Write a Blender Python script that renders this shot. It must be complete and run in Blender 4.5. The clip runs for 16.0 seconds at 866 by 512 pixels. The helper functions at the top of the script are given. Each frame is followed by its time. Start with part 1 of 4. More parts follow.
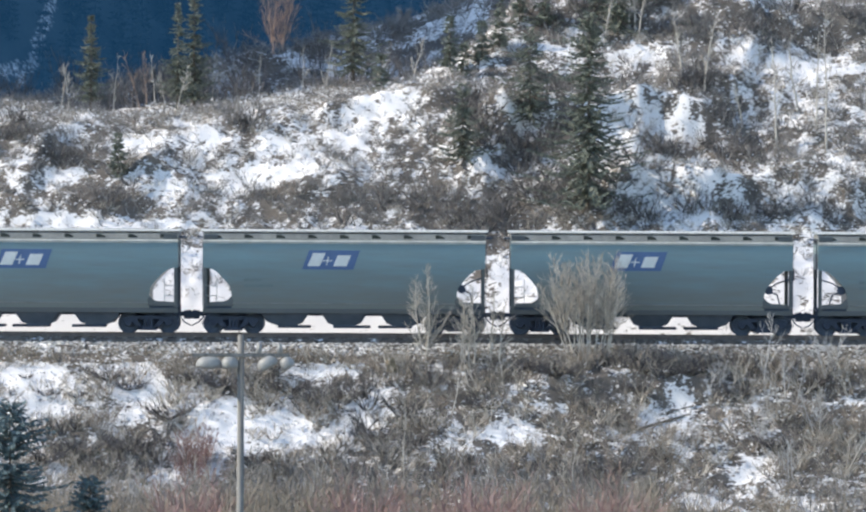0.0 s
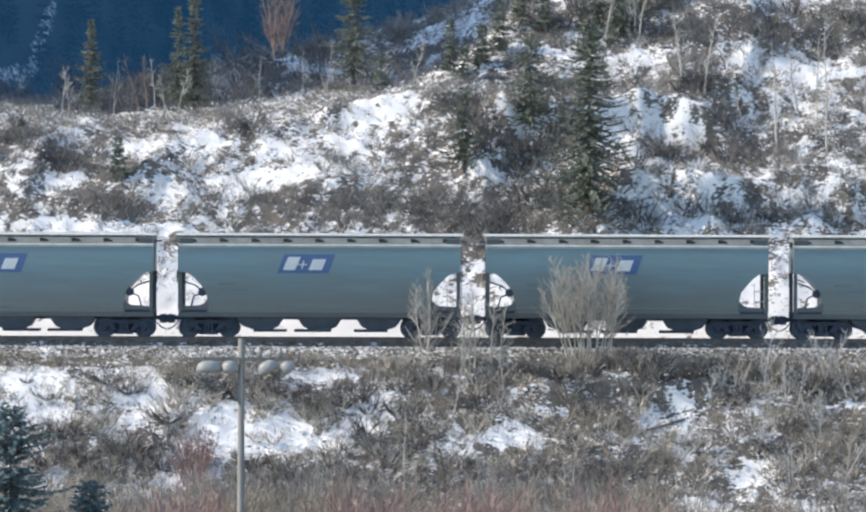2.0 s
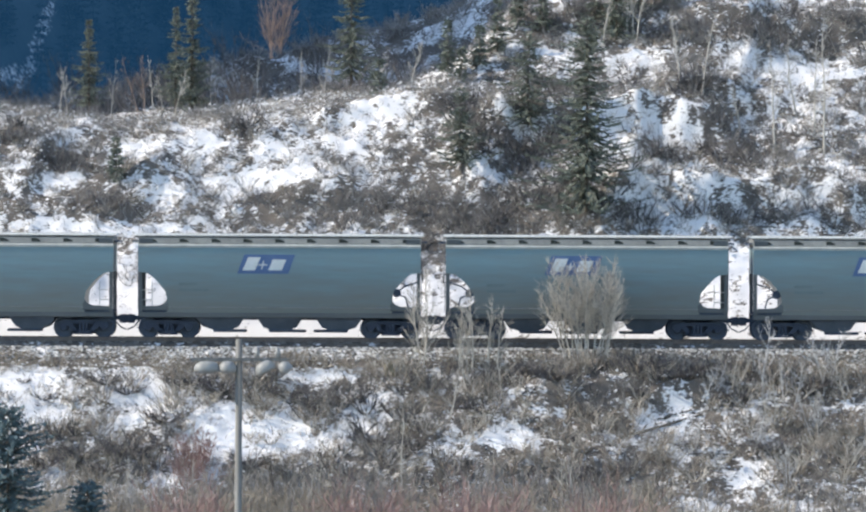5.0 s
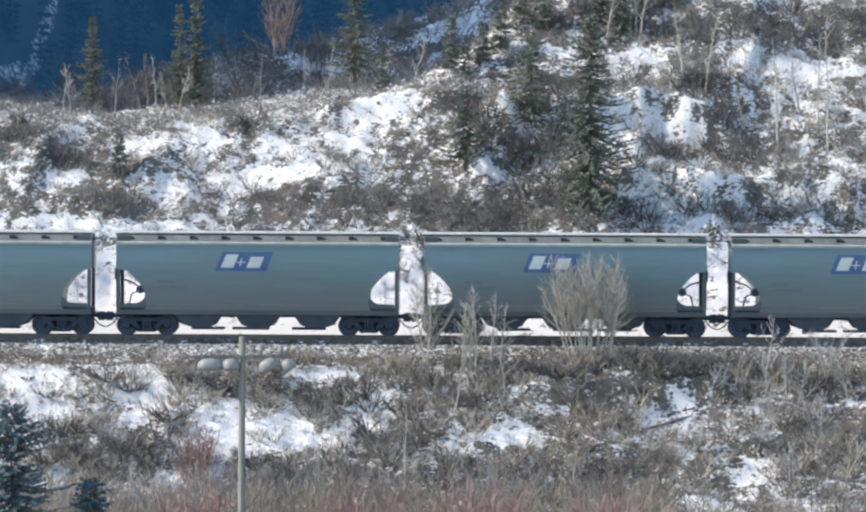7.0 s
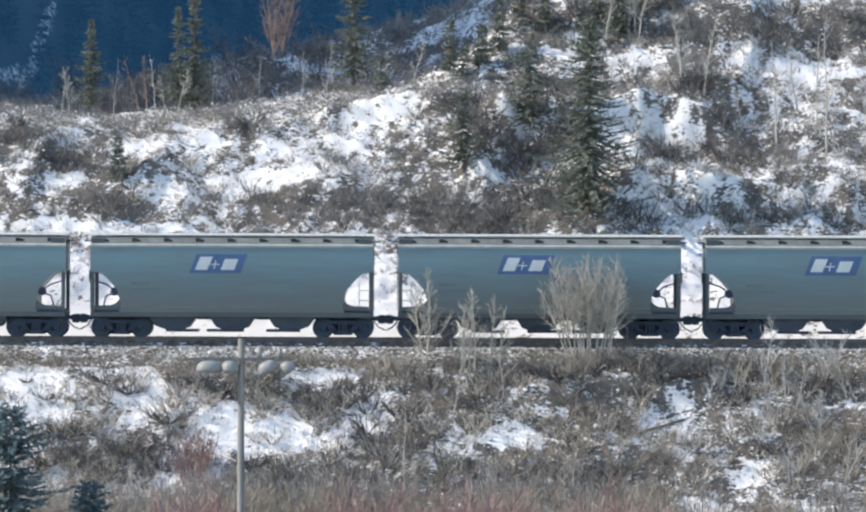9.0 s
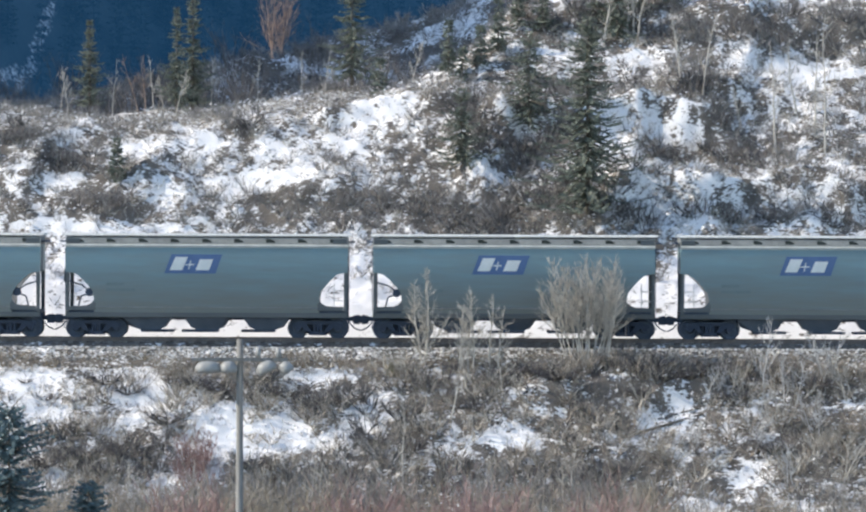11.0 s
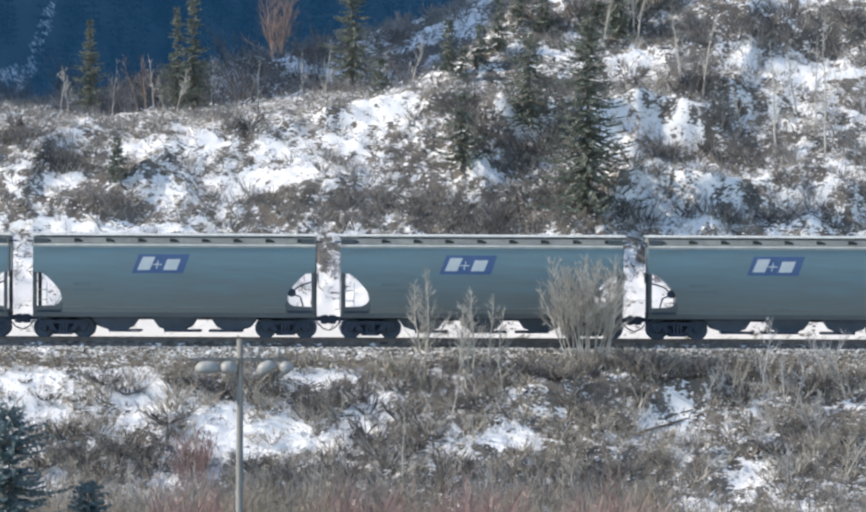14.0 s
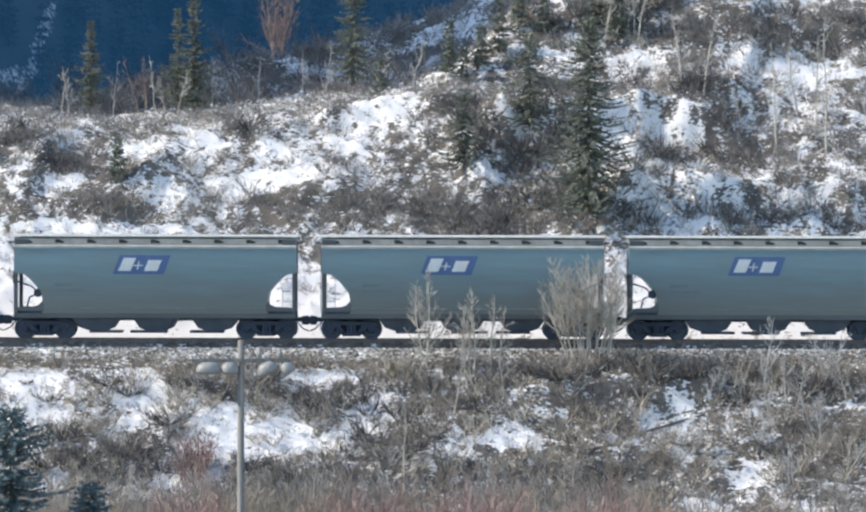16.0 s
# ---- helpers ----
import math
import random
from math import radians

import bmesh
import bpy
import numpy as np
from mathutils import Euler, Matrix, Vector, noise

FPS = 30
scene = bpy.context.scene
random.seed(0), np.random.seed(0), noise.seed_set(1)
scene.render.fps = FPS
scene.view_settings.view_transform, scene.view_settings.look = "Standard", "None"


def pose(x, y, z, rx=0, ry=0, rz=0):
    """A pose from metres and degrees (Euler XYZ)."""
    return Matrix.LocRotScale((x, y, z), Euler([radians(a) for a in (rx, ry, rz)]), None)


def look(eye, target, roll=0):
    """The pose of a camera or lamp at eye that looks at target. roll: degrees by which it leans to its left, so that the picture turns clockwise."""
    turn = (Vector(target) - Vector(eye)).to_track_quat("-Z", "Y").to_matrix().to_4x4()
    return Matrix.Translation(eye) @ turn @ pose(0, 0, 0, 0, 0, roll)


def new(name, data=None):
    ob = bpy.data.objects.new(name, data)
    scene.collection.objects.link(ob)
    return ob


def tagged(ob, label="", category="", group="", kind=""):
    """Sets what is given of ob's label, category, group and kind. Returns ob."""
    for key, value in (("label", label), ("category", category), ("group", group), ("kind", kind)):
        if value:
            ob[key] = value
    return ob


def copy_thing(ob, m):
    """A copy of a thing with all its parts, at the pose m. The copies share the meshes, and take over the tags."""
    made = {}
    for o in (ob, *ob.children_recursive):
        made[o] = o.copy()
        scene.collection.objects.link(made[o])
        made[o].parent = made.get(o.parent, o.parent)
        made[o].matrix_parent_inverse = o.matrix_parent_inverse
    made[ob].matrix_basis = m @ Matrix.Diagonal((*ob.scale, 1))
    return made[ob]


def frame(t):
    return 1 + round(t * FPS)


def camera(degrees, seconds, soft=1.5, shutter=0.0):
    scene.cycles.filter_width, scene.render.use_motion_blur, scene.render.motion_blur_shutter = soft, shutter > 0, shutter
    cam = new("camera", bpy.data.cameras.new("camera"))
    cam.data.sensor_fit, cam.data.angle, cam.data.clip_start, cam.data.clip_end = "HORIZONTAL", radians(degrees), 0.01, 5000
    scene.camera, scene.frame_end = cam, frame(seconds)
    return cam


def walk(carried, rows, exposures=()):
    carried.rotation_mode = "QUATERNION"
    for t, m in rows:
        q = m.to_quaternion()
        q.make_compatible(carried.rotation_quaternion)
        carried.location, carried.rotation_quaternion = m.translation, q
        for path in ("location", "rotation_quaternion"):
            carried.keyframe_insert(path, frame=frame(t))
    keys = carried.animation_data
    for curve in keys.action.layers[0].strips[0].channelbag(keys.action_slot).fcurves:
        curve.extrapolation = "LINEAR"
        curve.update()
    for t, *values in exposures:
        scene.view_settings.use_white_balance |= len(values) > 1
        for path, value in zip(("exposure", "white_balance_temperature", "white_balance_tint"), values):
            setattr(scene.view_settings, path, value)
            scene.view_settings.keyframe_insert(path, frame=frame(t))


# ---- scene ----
# ---- camera ----
EYE = (0.0, -230.0, 6.0)
cam = camera(9.72, 16.0, soft=2.3)
# seconds, the aim's x and z on the train's near side, roll
SWAY = [
    (0, 0.018, 3.532, 0.275), (0.5, 0.085, 3.587, 0.261), (1, 0.031, 3.565, 0.217), (1.5, -0.000, 3.525, 0.270),
    (2, 0.003, 3.702, 0.212), (2.5, 0.043, 3.702, 0.294), (3, 0.103, 3.758, 0.214), (3.5, 0.164, 3.783, 0.252),
    (4, 0.134, 3.764, 0.316), (6.5, 0.060, 3.654, 0.186), (7, -0.040, 3.618, 0.293), (7.5, -0.014, 3.670, 0.263),
    (8, 0.006, 3.697, 0.256), (8.5, 0.107, 3.689, 0.223), (9, 0.008, 3.710, 0.228), (11.5, 0.110, 3.737, 0.211),
    (12, 0.081, 3.781, 0.186), (12.5, 0.082, 3.723, 0.217), (13, 0.128, 3.727, 0.224), (13.5, 0.000, 3.660, 0.268),
    (14, 0.064, 3.727, 0.238), (14.5, 0.082, 3.677, 0.268), (15, 0.069, 3.800, 0.224), (15.5, 0.017, 3.840, 0.219),
    (16, 0.021, 3.756, 0.162),
]
walk(cam, [(t, look(EYE, (x, -1.6, z), roll)) for t, x, z, roll in SWAY], exposures=[(0, 0.68, 6800, 7), (16, 0.68, 6800, 7)])

# ---- light ----
SUN = Vector((-0.78, 0.0, 0.62)).normalized()
world = bpy.data.worlds.new("sky")
scene.world = world
world.use_nodes = True
sky = world.node_tree.nodes.new("ShaderNodeTexSky")
sky.sky_type, sky.sun_disc = "NISHITA", False
sky.altitude, sky.dust_density, sky.ozone_density = 1400, 0.3, 1.0
sky.sun_elevation, sky.sun_rotation = math.asin(SUN.z), math.atan2(SUN.x, SUN.y)
world.node_tree.links.new(sky.outputs[0], world.node_tree.nodes["Background"].inputs[0])
world.node_tree.nodes["Background"].inputs[1].default_value = 0.15
sun = new("sun", bpy.data.lights.new("sun", "SUN"))
sun.data.energy, sun.data.angle, sun.data.color = 2.9, radians(0.5), (1.0, 0.92, 0.83)
sun.matrix_world = look(SUN * 300, (0, 0, 0))


# ---- materials ----
def material(name, low, high, scale=6.0, fine=60.0, rough=0.8, metal=0.0, bump=0.3, island=0.0, obj=0.0, detail=6.0, stretch=(1, 1, 1)):
    """Two colours mixed by coarse and fine grain, with relief."""
    m = bpy.data.materials.new(name)
    m.use_nodes = True
    n, l = m.node_tree.nodes, m.node_tree.links
    b = n["Principled BSDF"]
    b.inputs["Roughness"].default_value, b.inputs["Metallic"].default_value = rough, metal
    co = n.new("ShaderNodeTexCoord")
    mp = n.new("ShaderNodeMapping")
    mp.inputs["Scale"].default_value = stretch
    l.new(co.outputs["Object"], mp.inputs["Vector"])
    a, f = n.new("ShaderNodeTexNoise"), n.new("ShaderNodeTexNoise")
    a.inputs["Scale"].default_value, a.inputs["Detail"].default_value = scale, detail
    f.inputs["Scale"].default_value, f.inputs["Detail"].default_value = fine, 3
    l.new(mp.outputs[0], a.inputs["Vector"])
    l.new(mp.outputs[0], f.inputs["Vector"])
    add = n.new("ShaderNodeMath")
    add.operation = "MULTIPLY_ADD"
    l.new(f.outputs["Fac"], add.inputs[0])
    add.inputs[1].default_value = 0.5
    l.new(a.outputs["Fac"], add.inputs[2])
    rng = n.new("ShaderNodeMapRange")
    rng.inputs["From Min"].default_value, rng.inputs["From Max"].default_value = 0.45, 1.05
    last = add.outputs[0]
    if island or obj:
        src = n.new("ShaderNodeNewGeometry").outputs["Random Per Island"] if island else n.new("ShaderNodeObjectInfo").outputs["Random"]
        more = n.new("ShaderNodeMath")
        more.operation = "MULTIPLY_ADD"
        l.new(src, more.inputs[0])
        more.inputs[1].default_value = island or obj
        sub = n.new("ShaderNodeMath")
        sub.operation = "SUBTRACT"
        l.new(last, sub.inputs[0])
        sub.inputs[1].default_value = 0.5 * (island or obj)
        l.new(sub.outputs[0], more.inputs[2])
        last = more.outputs[0]
    l.new(last, rng.inputs["Value"])
    mix = n.new("ShaderNodeMix")
    mix.data_type = "RGBA"
    mix.inputs["A"].default_value, mix.inputs["B"].default_value = (*low, 1), (*high, 1)
    l.new(rng.outputs[0], mix.inputs["Factor"])
    l.new(mix.outputs["Result"], b.inputs["Base Color"])
    if bump:
        bp = n.new("ShaderNodeBump")
        bp.inputs["Strength"].default_value, bp.inputs["Distance"].default_value = bump, 0.02
        l.new(f.outputs["Fac"], bp.inputs["Height"])
        l.new(bp.outputs[0], b.inputs["Normal"])
    return m


def ground_material(name, low, high, size=1.0, soft=0.0):
    """Snow over dry grass, earth or woods; the snow's cover is the mesh's attribute, broken up by grain."""
    m = material(name, low, high, scale=1.2 * size, fine=9 * size, rough=0.95, bump=0.8)
    n, l = m.node_tree.nodes, m.node_tree.links
    b = n["Principled BSDF"]
    soil = b.inputs["Base Color"].links[0].from_socket
    at = n.new("ShaderNodeAttribute")
    at.attribute_name = "snow_cover"
    co = n.new("ShaderNodeTexCoord")
    gr = n.new("ShaderNodeTexNoise")
    gr.inputs["Scale"].default_value, gr.inputs["Detail"].default_value, gr.inputs["Roughness"].default_value = 2.2 * size, 7, 0.72
    mp = n.new("ShaderNodeMapping")
    mp.inputs["Scale"].default_value = (0.8, 1.0, 1.5)
    l.new(co.outputs["Object"], mp.inputs["Vector"])
    l.new(mp.outputs[0], gr.inputs["Vector"])
    fg = n.new("ShaderNodeTexNoise")
    fg.inputs["Scale"].default_value, fg.inputs["Detail"].default_value = 6.5 * size, 3
    l.new(mp.outputs[0], fg.inputs["Vector"])
    sp = n.new("ShaderNodeMapRange")
    sp.inputs["From Min"].default_value, sp.inputs["From Max"].default_value = 0.3, 0.7
    sp.inputs["To Min"].default_value, sp.inputs["To Max"].default_value = -0.2, 0.2
    l.new(fg.outputs["Fac"], sp.inputs["Value"])
    both = n.new("ShaderNodeMath")
    l.new(gr.outputs["Fac"], both.inputs[0])
    l.new(sp.outputs[0], both.inputs[1])
    add = n.new("ShaderNodeMath")
    l.new(at.outputs["Fac"], add.inputs[0])
    l.new(both.outputs[0], add.inputs[1])
    rng = n.new("ShaderNodeMapRange")
    rng.interpolation_type = "SMOOTHSTEP"
    rng.inputs["From Min"].default_value, rng.inputs["From Max"].default_value = 0.92, 1.08 + soft
    l.new(add.outputs[0], rng.inputs["Value"])
    mix = n.new("ShaderNodeMix")
    mix.data_type = "RGBA"
    l.new(rng.outputs[0], mix.inputs["Factor"])
    l.new(soil, mix.inputs["A"])
    mix.inputs["B"].default_value = (0.89, 0.87, 0.86, 1)
    l.new(mix.outputs["Result"], b.inputs["Base Color"])
    return m


def haze_glow(m):
    """Haze painted as emission: the glow of the air before a far backdrop."""
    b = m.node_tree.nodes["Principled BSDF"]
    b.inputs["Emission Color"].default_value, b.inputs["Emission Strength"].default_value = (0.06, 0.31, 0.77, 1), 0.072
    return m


GROUND = ground_material("snowy_ground", (0.08, 0.07, 0.063), (0.21, 0.185, 0.16))
BARK_GREY = material("grey_bark", (0.085, 0.073, 0.062), (0.21, 0.185, 0.155), scale=3, fine=25, rough=0.9, island=0.3)
BARK_PALE = material("pale_bark", (0.36, 0.325, 0.28), (0.73, 0.68, 0.6), scale=4, fine=30, rough=0.85, island=0.25)
BARK_RED = material("red_bark", (0.27, 0.165, 0.15), (0.45, 0.3, 0.275), scale=3, fine=20, rough=0.85, island=0.3)
TWIG_BROWN = material("brown_twigs", (0.17, 0.162, 0.155), (0.45, 0.422, 0.4), scale=1.5, fine=20, rough=0.9, island=0.4)
TWIG_TAN = material("tan_twigs", (0.23, 0.195, 0.15), (0.5, 0.43, 0.34), scale=1.5, fine=20, rough=0.9, island=0.4)
NEEDLES = material("spruce_needles", (0.11, 0.135, 0.11), (0.26, 0.28, 0.225), scale=2, fine=14, rough=0.75, island=0.35)
NEEDLES_BLUE = material("blue_spruce_needles", (0.075, 0.13, 0.15), (0.18, 0.25, 0.265), scale=2, fine=14, rough=0.7, island=0.5)
TEAL = material("teal_paint", (0.19, 0.27, 0.28), (0.21, 0.34, 0.385), scale=0.6, fine=3, rough=0.45, bump=0.05, stretch=(0.25, 1, 2.5))
ROOF_GREY = material("dusty_roof_paint", (0.19, 0.195, 0.185), (0.34, 0.345, 0.32), scale=1.5, fine=9, rough=0.7, bump=0.1)
# haze is put into the underframe colours below as a navy tint
FRAME_DARK = material("grimy_haze_blue_steel", (0.04, 0.066, 0.11), (0.078, 0.106, 0.158), scale=2, fine=14, rough=0.75, bump=0.3)
# lighter copy for the hoppers: haze over their shade, put into the colour
UNDERSIDE = material("grimy_haze_lifted_underside", (0.085, 0.125, 0.185), (0.14, 0.185, 0.25), scale=2, fine=14, rough=0.75, bump=0.2)
# frames painted darker, recessed wheels lighter, to even out their light and shade
BOGIE_STEEL = material("shade_darkened_cast_steel", (0.03, 0.047, 0.08), (0.052, 0.072, 0.112), scale=2, fine=14, rough=0.8, bump=0.3)
WHEEL_STEEL = material("shade_offset_wheel_steel", (0.06, 0.088, 0.135), (0.1, 0.13, 0.18), scale=2, fine=14, rough=0.7, bump=0.2)
RUST = material("rusty_steel", (0.13, 0.115, 0.11), (0.26, 0.22, 0.2), scale=4, fine=30, rough=0.85, bump=0.2)
BLUE = material("blue_marking", (0.075, 0.14, 0.29), (0.105, 0.185, 0.36), scale=2, fine=12, rough=0.5, bump=0.02)
WHITE = material("white_marking", (0.68, 0.72, 0.7), (0.84, 0.86, 0.84), scale=2, fine=12, rough=0.5, bump=0.02)


def soil_sides(m, dirt, z0, z1):
    """A streaky film of dried dirt that thins out upwards from z0 to z1."""
    n, l = m.node_tree.nodes, m.node_tree.links
    b = n["Principled BSDF"]
    paint = b.inputs["Base Color"].links[0].from_socket
    co, sep = n.new("ShaderNodeTexCoord"), n.new("ShaderNodeSeparateXYZ")
    l.new(co.outputs["Object"], sep.inputs[0])
    mp, streak = n.new("ShaderNodeMapping"), n.new("ShaderNodeTexNoise")
    mp.inputs["Scale"].default_value = (0.35, 1, 2.2)
    streak.inputs["Scale"].default_value, streak.inputs["Detail"].default_value = 1.6, 6
    l.new(co.outputs["Object"], mp.inputs["Vector"])
    l.new(mp.outputs[0], streak.inputs["Vector"])
    up, add, film = n.new("ShaderNodeMapRange"), n.new("ShaderNodeMath"), n.new("ShaderNodeMapRange")
    up.inputs["From Min"].default_value, up.inputs["From Max"].default_value = z1, z0
    l.new(sep.outputs["Z"], up.inputs["Value"])
    l.new(up.outputs[0], add.inputs[0])
    l.new(streak.outputs["Fac"], add.inputs[1])
    film.inputs["From Min"].default_value, film.inputs["From Max"].default_value, film.inputs["To Max"].default_value = 0.45, 1.3, 0.8
    l.new(add.outputs[0], film.inputs["Value"])
    mix = n.new("ShaderNodeMix")
    mix.data_type = "RGBA"
    l.new(film.outputs[0], mix.inputs["Factor"])
    l.new(paint, mix.inputs["A"])
    mix.inputs["B"].default_value = (*dirt, 1)
    l.new(mix.outputs["Result"], b.inputs["Base Color"])


soil_sides(TEAL, (0.2, 0.205, 0.19), 1.0, 3.3)
GREY_MARK = material("faded_grey_marking", (0.15, 0.205, 0.215), (0.19, 0.25, 0.26), scale=2, fine=12, rough=0.6, bump=0.02)
STONE = material("snow_dusted_ballast", (0.2, 0.19, 0.175), (0.72, 0.71, 0.69), scale=1.0, fine=6, rough=0.9, bump=0.4, island=1.0)
TIE_WOOD = material("weathered_sleeper", (0.1, 0.095, 0.09), (0.28, 0.27, 0.26), scale=3, fine=20, rough=0.95, stretch=(4, 1, 1))
POLE_WOOD = material("weathered_pole", (0.17, 0.163, 0.15), (0.37, 0.355, 0.33), scale=3, fine=24, rough=0.9, stretch=(3, 3, 0.3))
LAMP_SHELL = material("pale_lamp_housing", (0.28, 0.28, 0.27), (0.42, 0.42, 0.4), scale=4, fine=20, rough=0.5, bump=0.05)
ROCK = material("yellowish_rock", (0.16, 0.13, 0.08), (0.36, 0.31, 0.2), scale=3, fine=18, rough=0.9, bump=0.6)
GRIME = material("grimy_sill_paint", (0.1, 0.112, 0.115), (0.155, 0.172, 0.175), scale=1.2, fine=8, rough=0.7, bump=0.1, stretch=(0.3, 1, 2))
# far forest and flank carry the haze as a blue glow of their own
NEEDLES_FAR = haze_glow(material("shaded_far_forest", (0.015, 0.03, 0.035), (0.04, 0.06, 0.06), scale=0.3, fine=2, rough=0.95, island=0.2))
FAR_FLANK = haze_glow(ground_material("far_flank", (0.015, 0.03, 0.035), (0.035, 0.055, 0.06), 0.25, 0.5))
FROST = material("clinging_snow", (0.8, 0.8, 0.8), (0.9, 0.9, 0.9), scale=4, fine=20, rough=0.7, bump=0.3)
TWIG_DARK = material("dark_twigs", (0.08, 0.076, 0.078), (0.22, 0.207, 0.2), scale=1.5, fine=20, rough=0.9, island=0.4)
BARK_FROST = material("frosted_bark", (0.4, 0.38, 0.36), (0.74, 0.72, 0.7), scale=4, fine=30, rough=0.85, island=0.3)
BARK_TAN = material("tan_bark", (0.24, 0.165, 0.125), (0.5, 0.37, 0.3), scale=4, fine=30, rough=0.85, island=0.25)
GRATING = material("galvanised_grating", (0.5, 0.5, 0.48), (0.8, 0.8, 0.77), scale=3, fine=18, rough=0.6, bump=0.2)
# dusty, and paler than the roof: the eave's sunlit line is in the colour
EAVE_LIT_DUST = material("sunlit_dusty_eave_paint", (0.36, 0.37, 0.34), (0.6, 0.6, 0.56), scale=2, fine=14, rough=0.7, bump=0.15)
# one dark colour for the roof brackets together with their cast shadows
BRACKET_SHADOW = material("dark_bracket_shadow", (0.035, 0.042, 0.036), (0.06, 0.07, 0.06), scale=4, fine=20, rough=0.9, bump=0.1)
TWIG_PALE = material("pale_grey_twigs", (0.3, 0.27, 0.235), (0.74, 0.68, 0.59), scale=1.5, fine=20, rough=0.9, island=0.4)
TWIG_WARM = material("warm_brown_twigs", (0.21, 0.182, 0.155), (0.53, 0.465, 0.395), scale=1.5, fine=20, rough=0.9, island=0.4)
TWIG_SLATE = material("slate_grey_twigs", (0.08, 0.076, 0.08), (0.22, 0.205, 0.205), scale=1.5, fine=20, rough=0.9, island=0.4)


# ---- terrain ----
def lattice(ix, iy, seed):
    """A repeatable random number for each point of a lattice."""
    h = np.sin(ix * 127.1 + iy * 311.7 + seed * 74.7) * 43758.5453
    return h - np.floor(h)


def grain(x, y, seed=0.0):
    """Smooth noise from 0 to 1."""
    ix, iy = np.floor(x), np.floor(y)
    fx, fy = x - ix, y - iy
    fx, fy = fx * fx * (3 - 2 * fx), fy * fy * (3 - 2 * fy)
    a = lattice(ix, iy, seed) * (1 - fx) + lattice(ix + 1, iy, seed) * fx
    b = lattice(ix, iy + 1, seed) * (1 - fx) + lattice(ix + 1, iy + 1, seed) * fx
    return a * (1 - fy) + b * fy


def layers(x, y, size, seed=0.0, count=4):
    total, weight, amp = 0.0, 0.0, 1.0
    for i in range(count):
        total = total + amp * grain(x * 2 ** i / size, y * 2 ** i / size, seed + i)
        weight, amp = weight + amp, amp * 0.55
    return total / weight


CREST = ((-60, 9.0), (-19, 10.0), (-10, 10.4), (-5, 11.2), (-2, 11.7), (1.5, 13.2), (3.5, 15.0), (6, 18.0), (10, 22.0), (30, 30.0), (200, 60.0))


def smooth_least(a, b, k):
    h = np.clip(0.5 + 0.5 * (b - a) / k, 0, 1)
    return b * (1 - h) + a * h - k * h * (1 - h)


def bare_height(x, y):
    """The land without its small relief."""
    x, y = np.asarray(x, float), np.asarray(y, float)
    # the embankment towards the valley
    low = np.interp(y, (-60, -14.5, -12.5, -2.9, -1.75, -1.45, -1.25, 1.25, 1.45, 2.6, 3.2, 5.0), (-8.0, -7.6, -7.0, -1.05, -0.47, -0.42, -0.19, -0.19, -0.4, -0.5, -0.45, 0.6))
    # the cut bank and the hillside up to its crest
    bank = 0.6 + 0.66 * (y - 5.0)
    crest = np.interp(x, [c[0] for c in CREST], [c[1] for c in CREST])
    back = crest + 0.02 * (y - 20) + 1.6 * (layers(x, y, 7.0, 13.0, 3) - 0.5)
    hill = smooth_least(bank, back, 1.2)
    # the foot of the flank behind, shaded by the ridge added below
    flank = crest + 0.2 + 0.6 * (y - 44 - 0.35 * (x + 10)) + 0.8 * (layers(x, y, 2.4, 45.0, 3) - 0.5)
    shoulder = np.interp(x, (-60, -24, -18, -14, -10, -7.4, -2.8, 0, 3, 8), (10.2, 10.6, 11.4, 12.6, 13.8, 14.3, 15.5, 16.2, 17.8, 21.5)) + 1.6 * (layers(x, y, 3.0, 43.0, 3) - 0.5)
    hill = np.maximum(hill, np.minimum(flank, shoulder))
    # an unseen ridge, added to shade the foot and the hillside's left edge
    shade_spur = 10 + 58 * np.clip((-31 - x) / 14, 0, 1) * np.clip((y - 39) / 4, 0, 1) * np.clip((62 - y) / 3, 0, 1) * (0.8 + 0.4 * layers(x, y, 15.0, 47.0, 3))
    shade_spur = np.maximum(shade_spur, 6 + 18 * np.clip((-29 - x) / 9, 0, 1) * np.clip((y - 12.5) / 3, 0, 1) * np.clip((60 - y) / 20, 0, 1) * (0.75 + 0.5 * layers(x, y, 5.0, 49.0, 3)))
    hill = np.where(x < -29, np.maximum(hill, shade_spur), hill)
    return np.where(y < 5.0, low, hill)


# ribs of the hillside whose far sides drop away from the sun: x at the edge, y from and to, slant, drop
RIBS = ((9.0, 8.5, 21.0, 0.12, 0.85), (13.3, 16.0, 31.0, 0.25, 0.7), (-15.0, 10.5, 18.0, 0.3, 0.6), (2.6, 12.0, 21.0, 0.1, 0.7), (-20.0, 11.0, 20.0, 0.2, 0.7), (12.0, 8.0, 15.0, 0.4, 0.7), (16.6, 8.0, 14.0, 0.4, 0.7))


def ribs(x, y):
    z = 0.0
    for edge, y0, y1, slant, drop in RIBS:
        d = x - edge - slant * (y - y0) - 2.2 * (layers(x, y, 2.5, edge, 3) - 0.5)
        along = np.clip((y - y0) / 3, 0, 1) * np.clip((y1 - y) / 3, 0, 1)
        z = z + drop * along * np.where(d < 0, np.clip(1 + d / 6, 0, 1), np.clip(1 - d / 1.0, 0, 1))
    return z


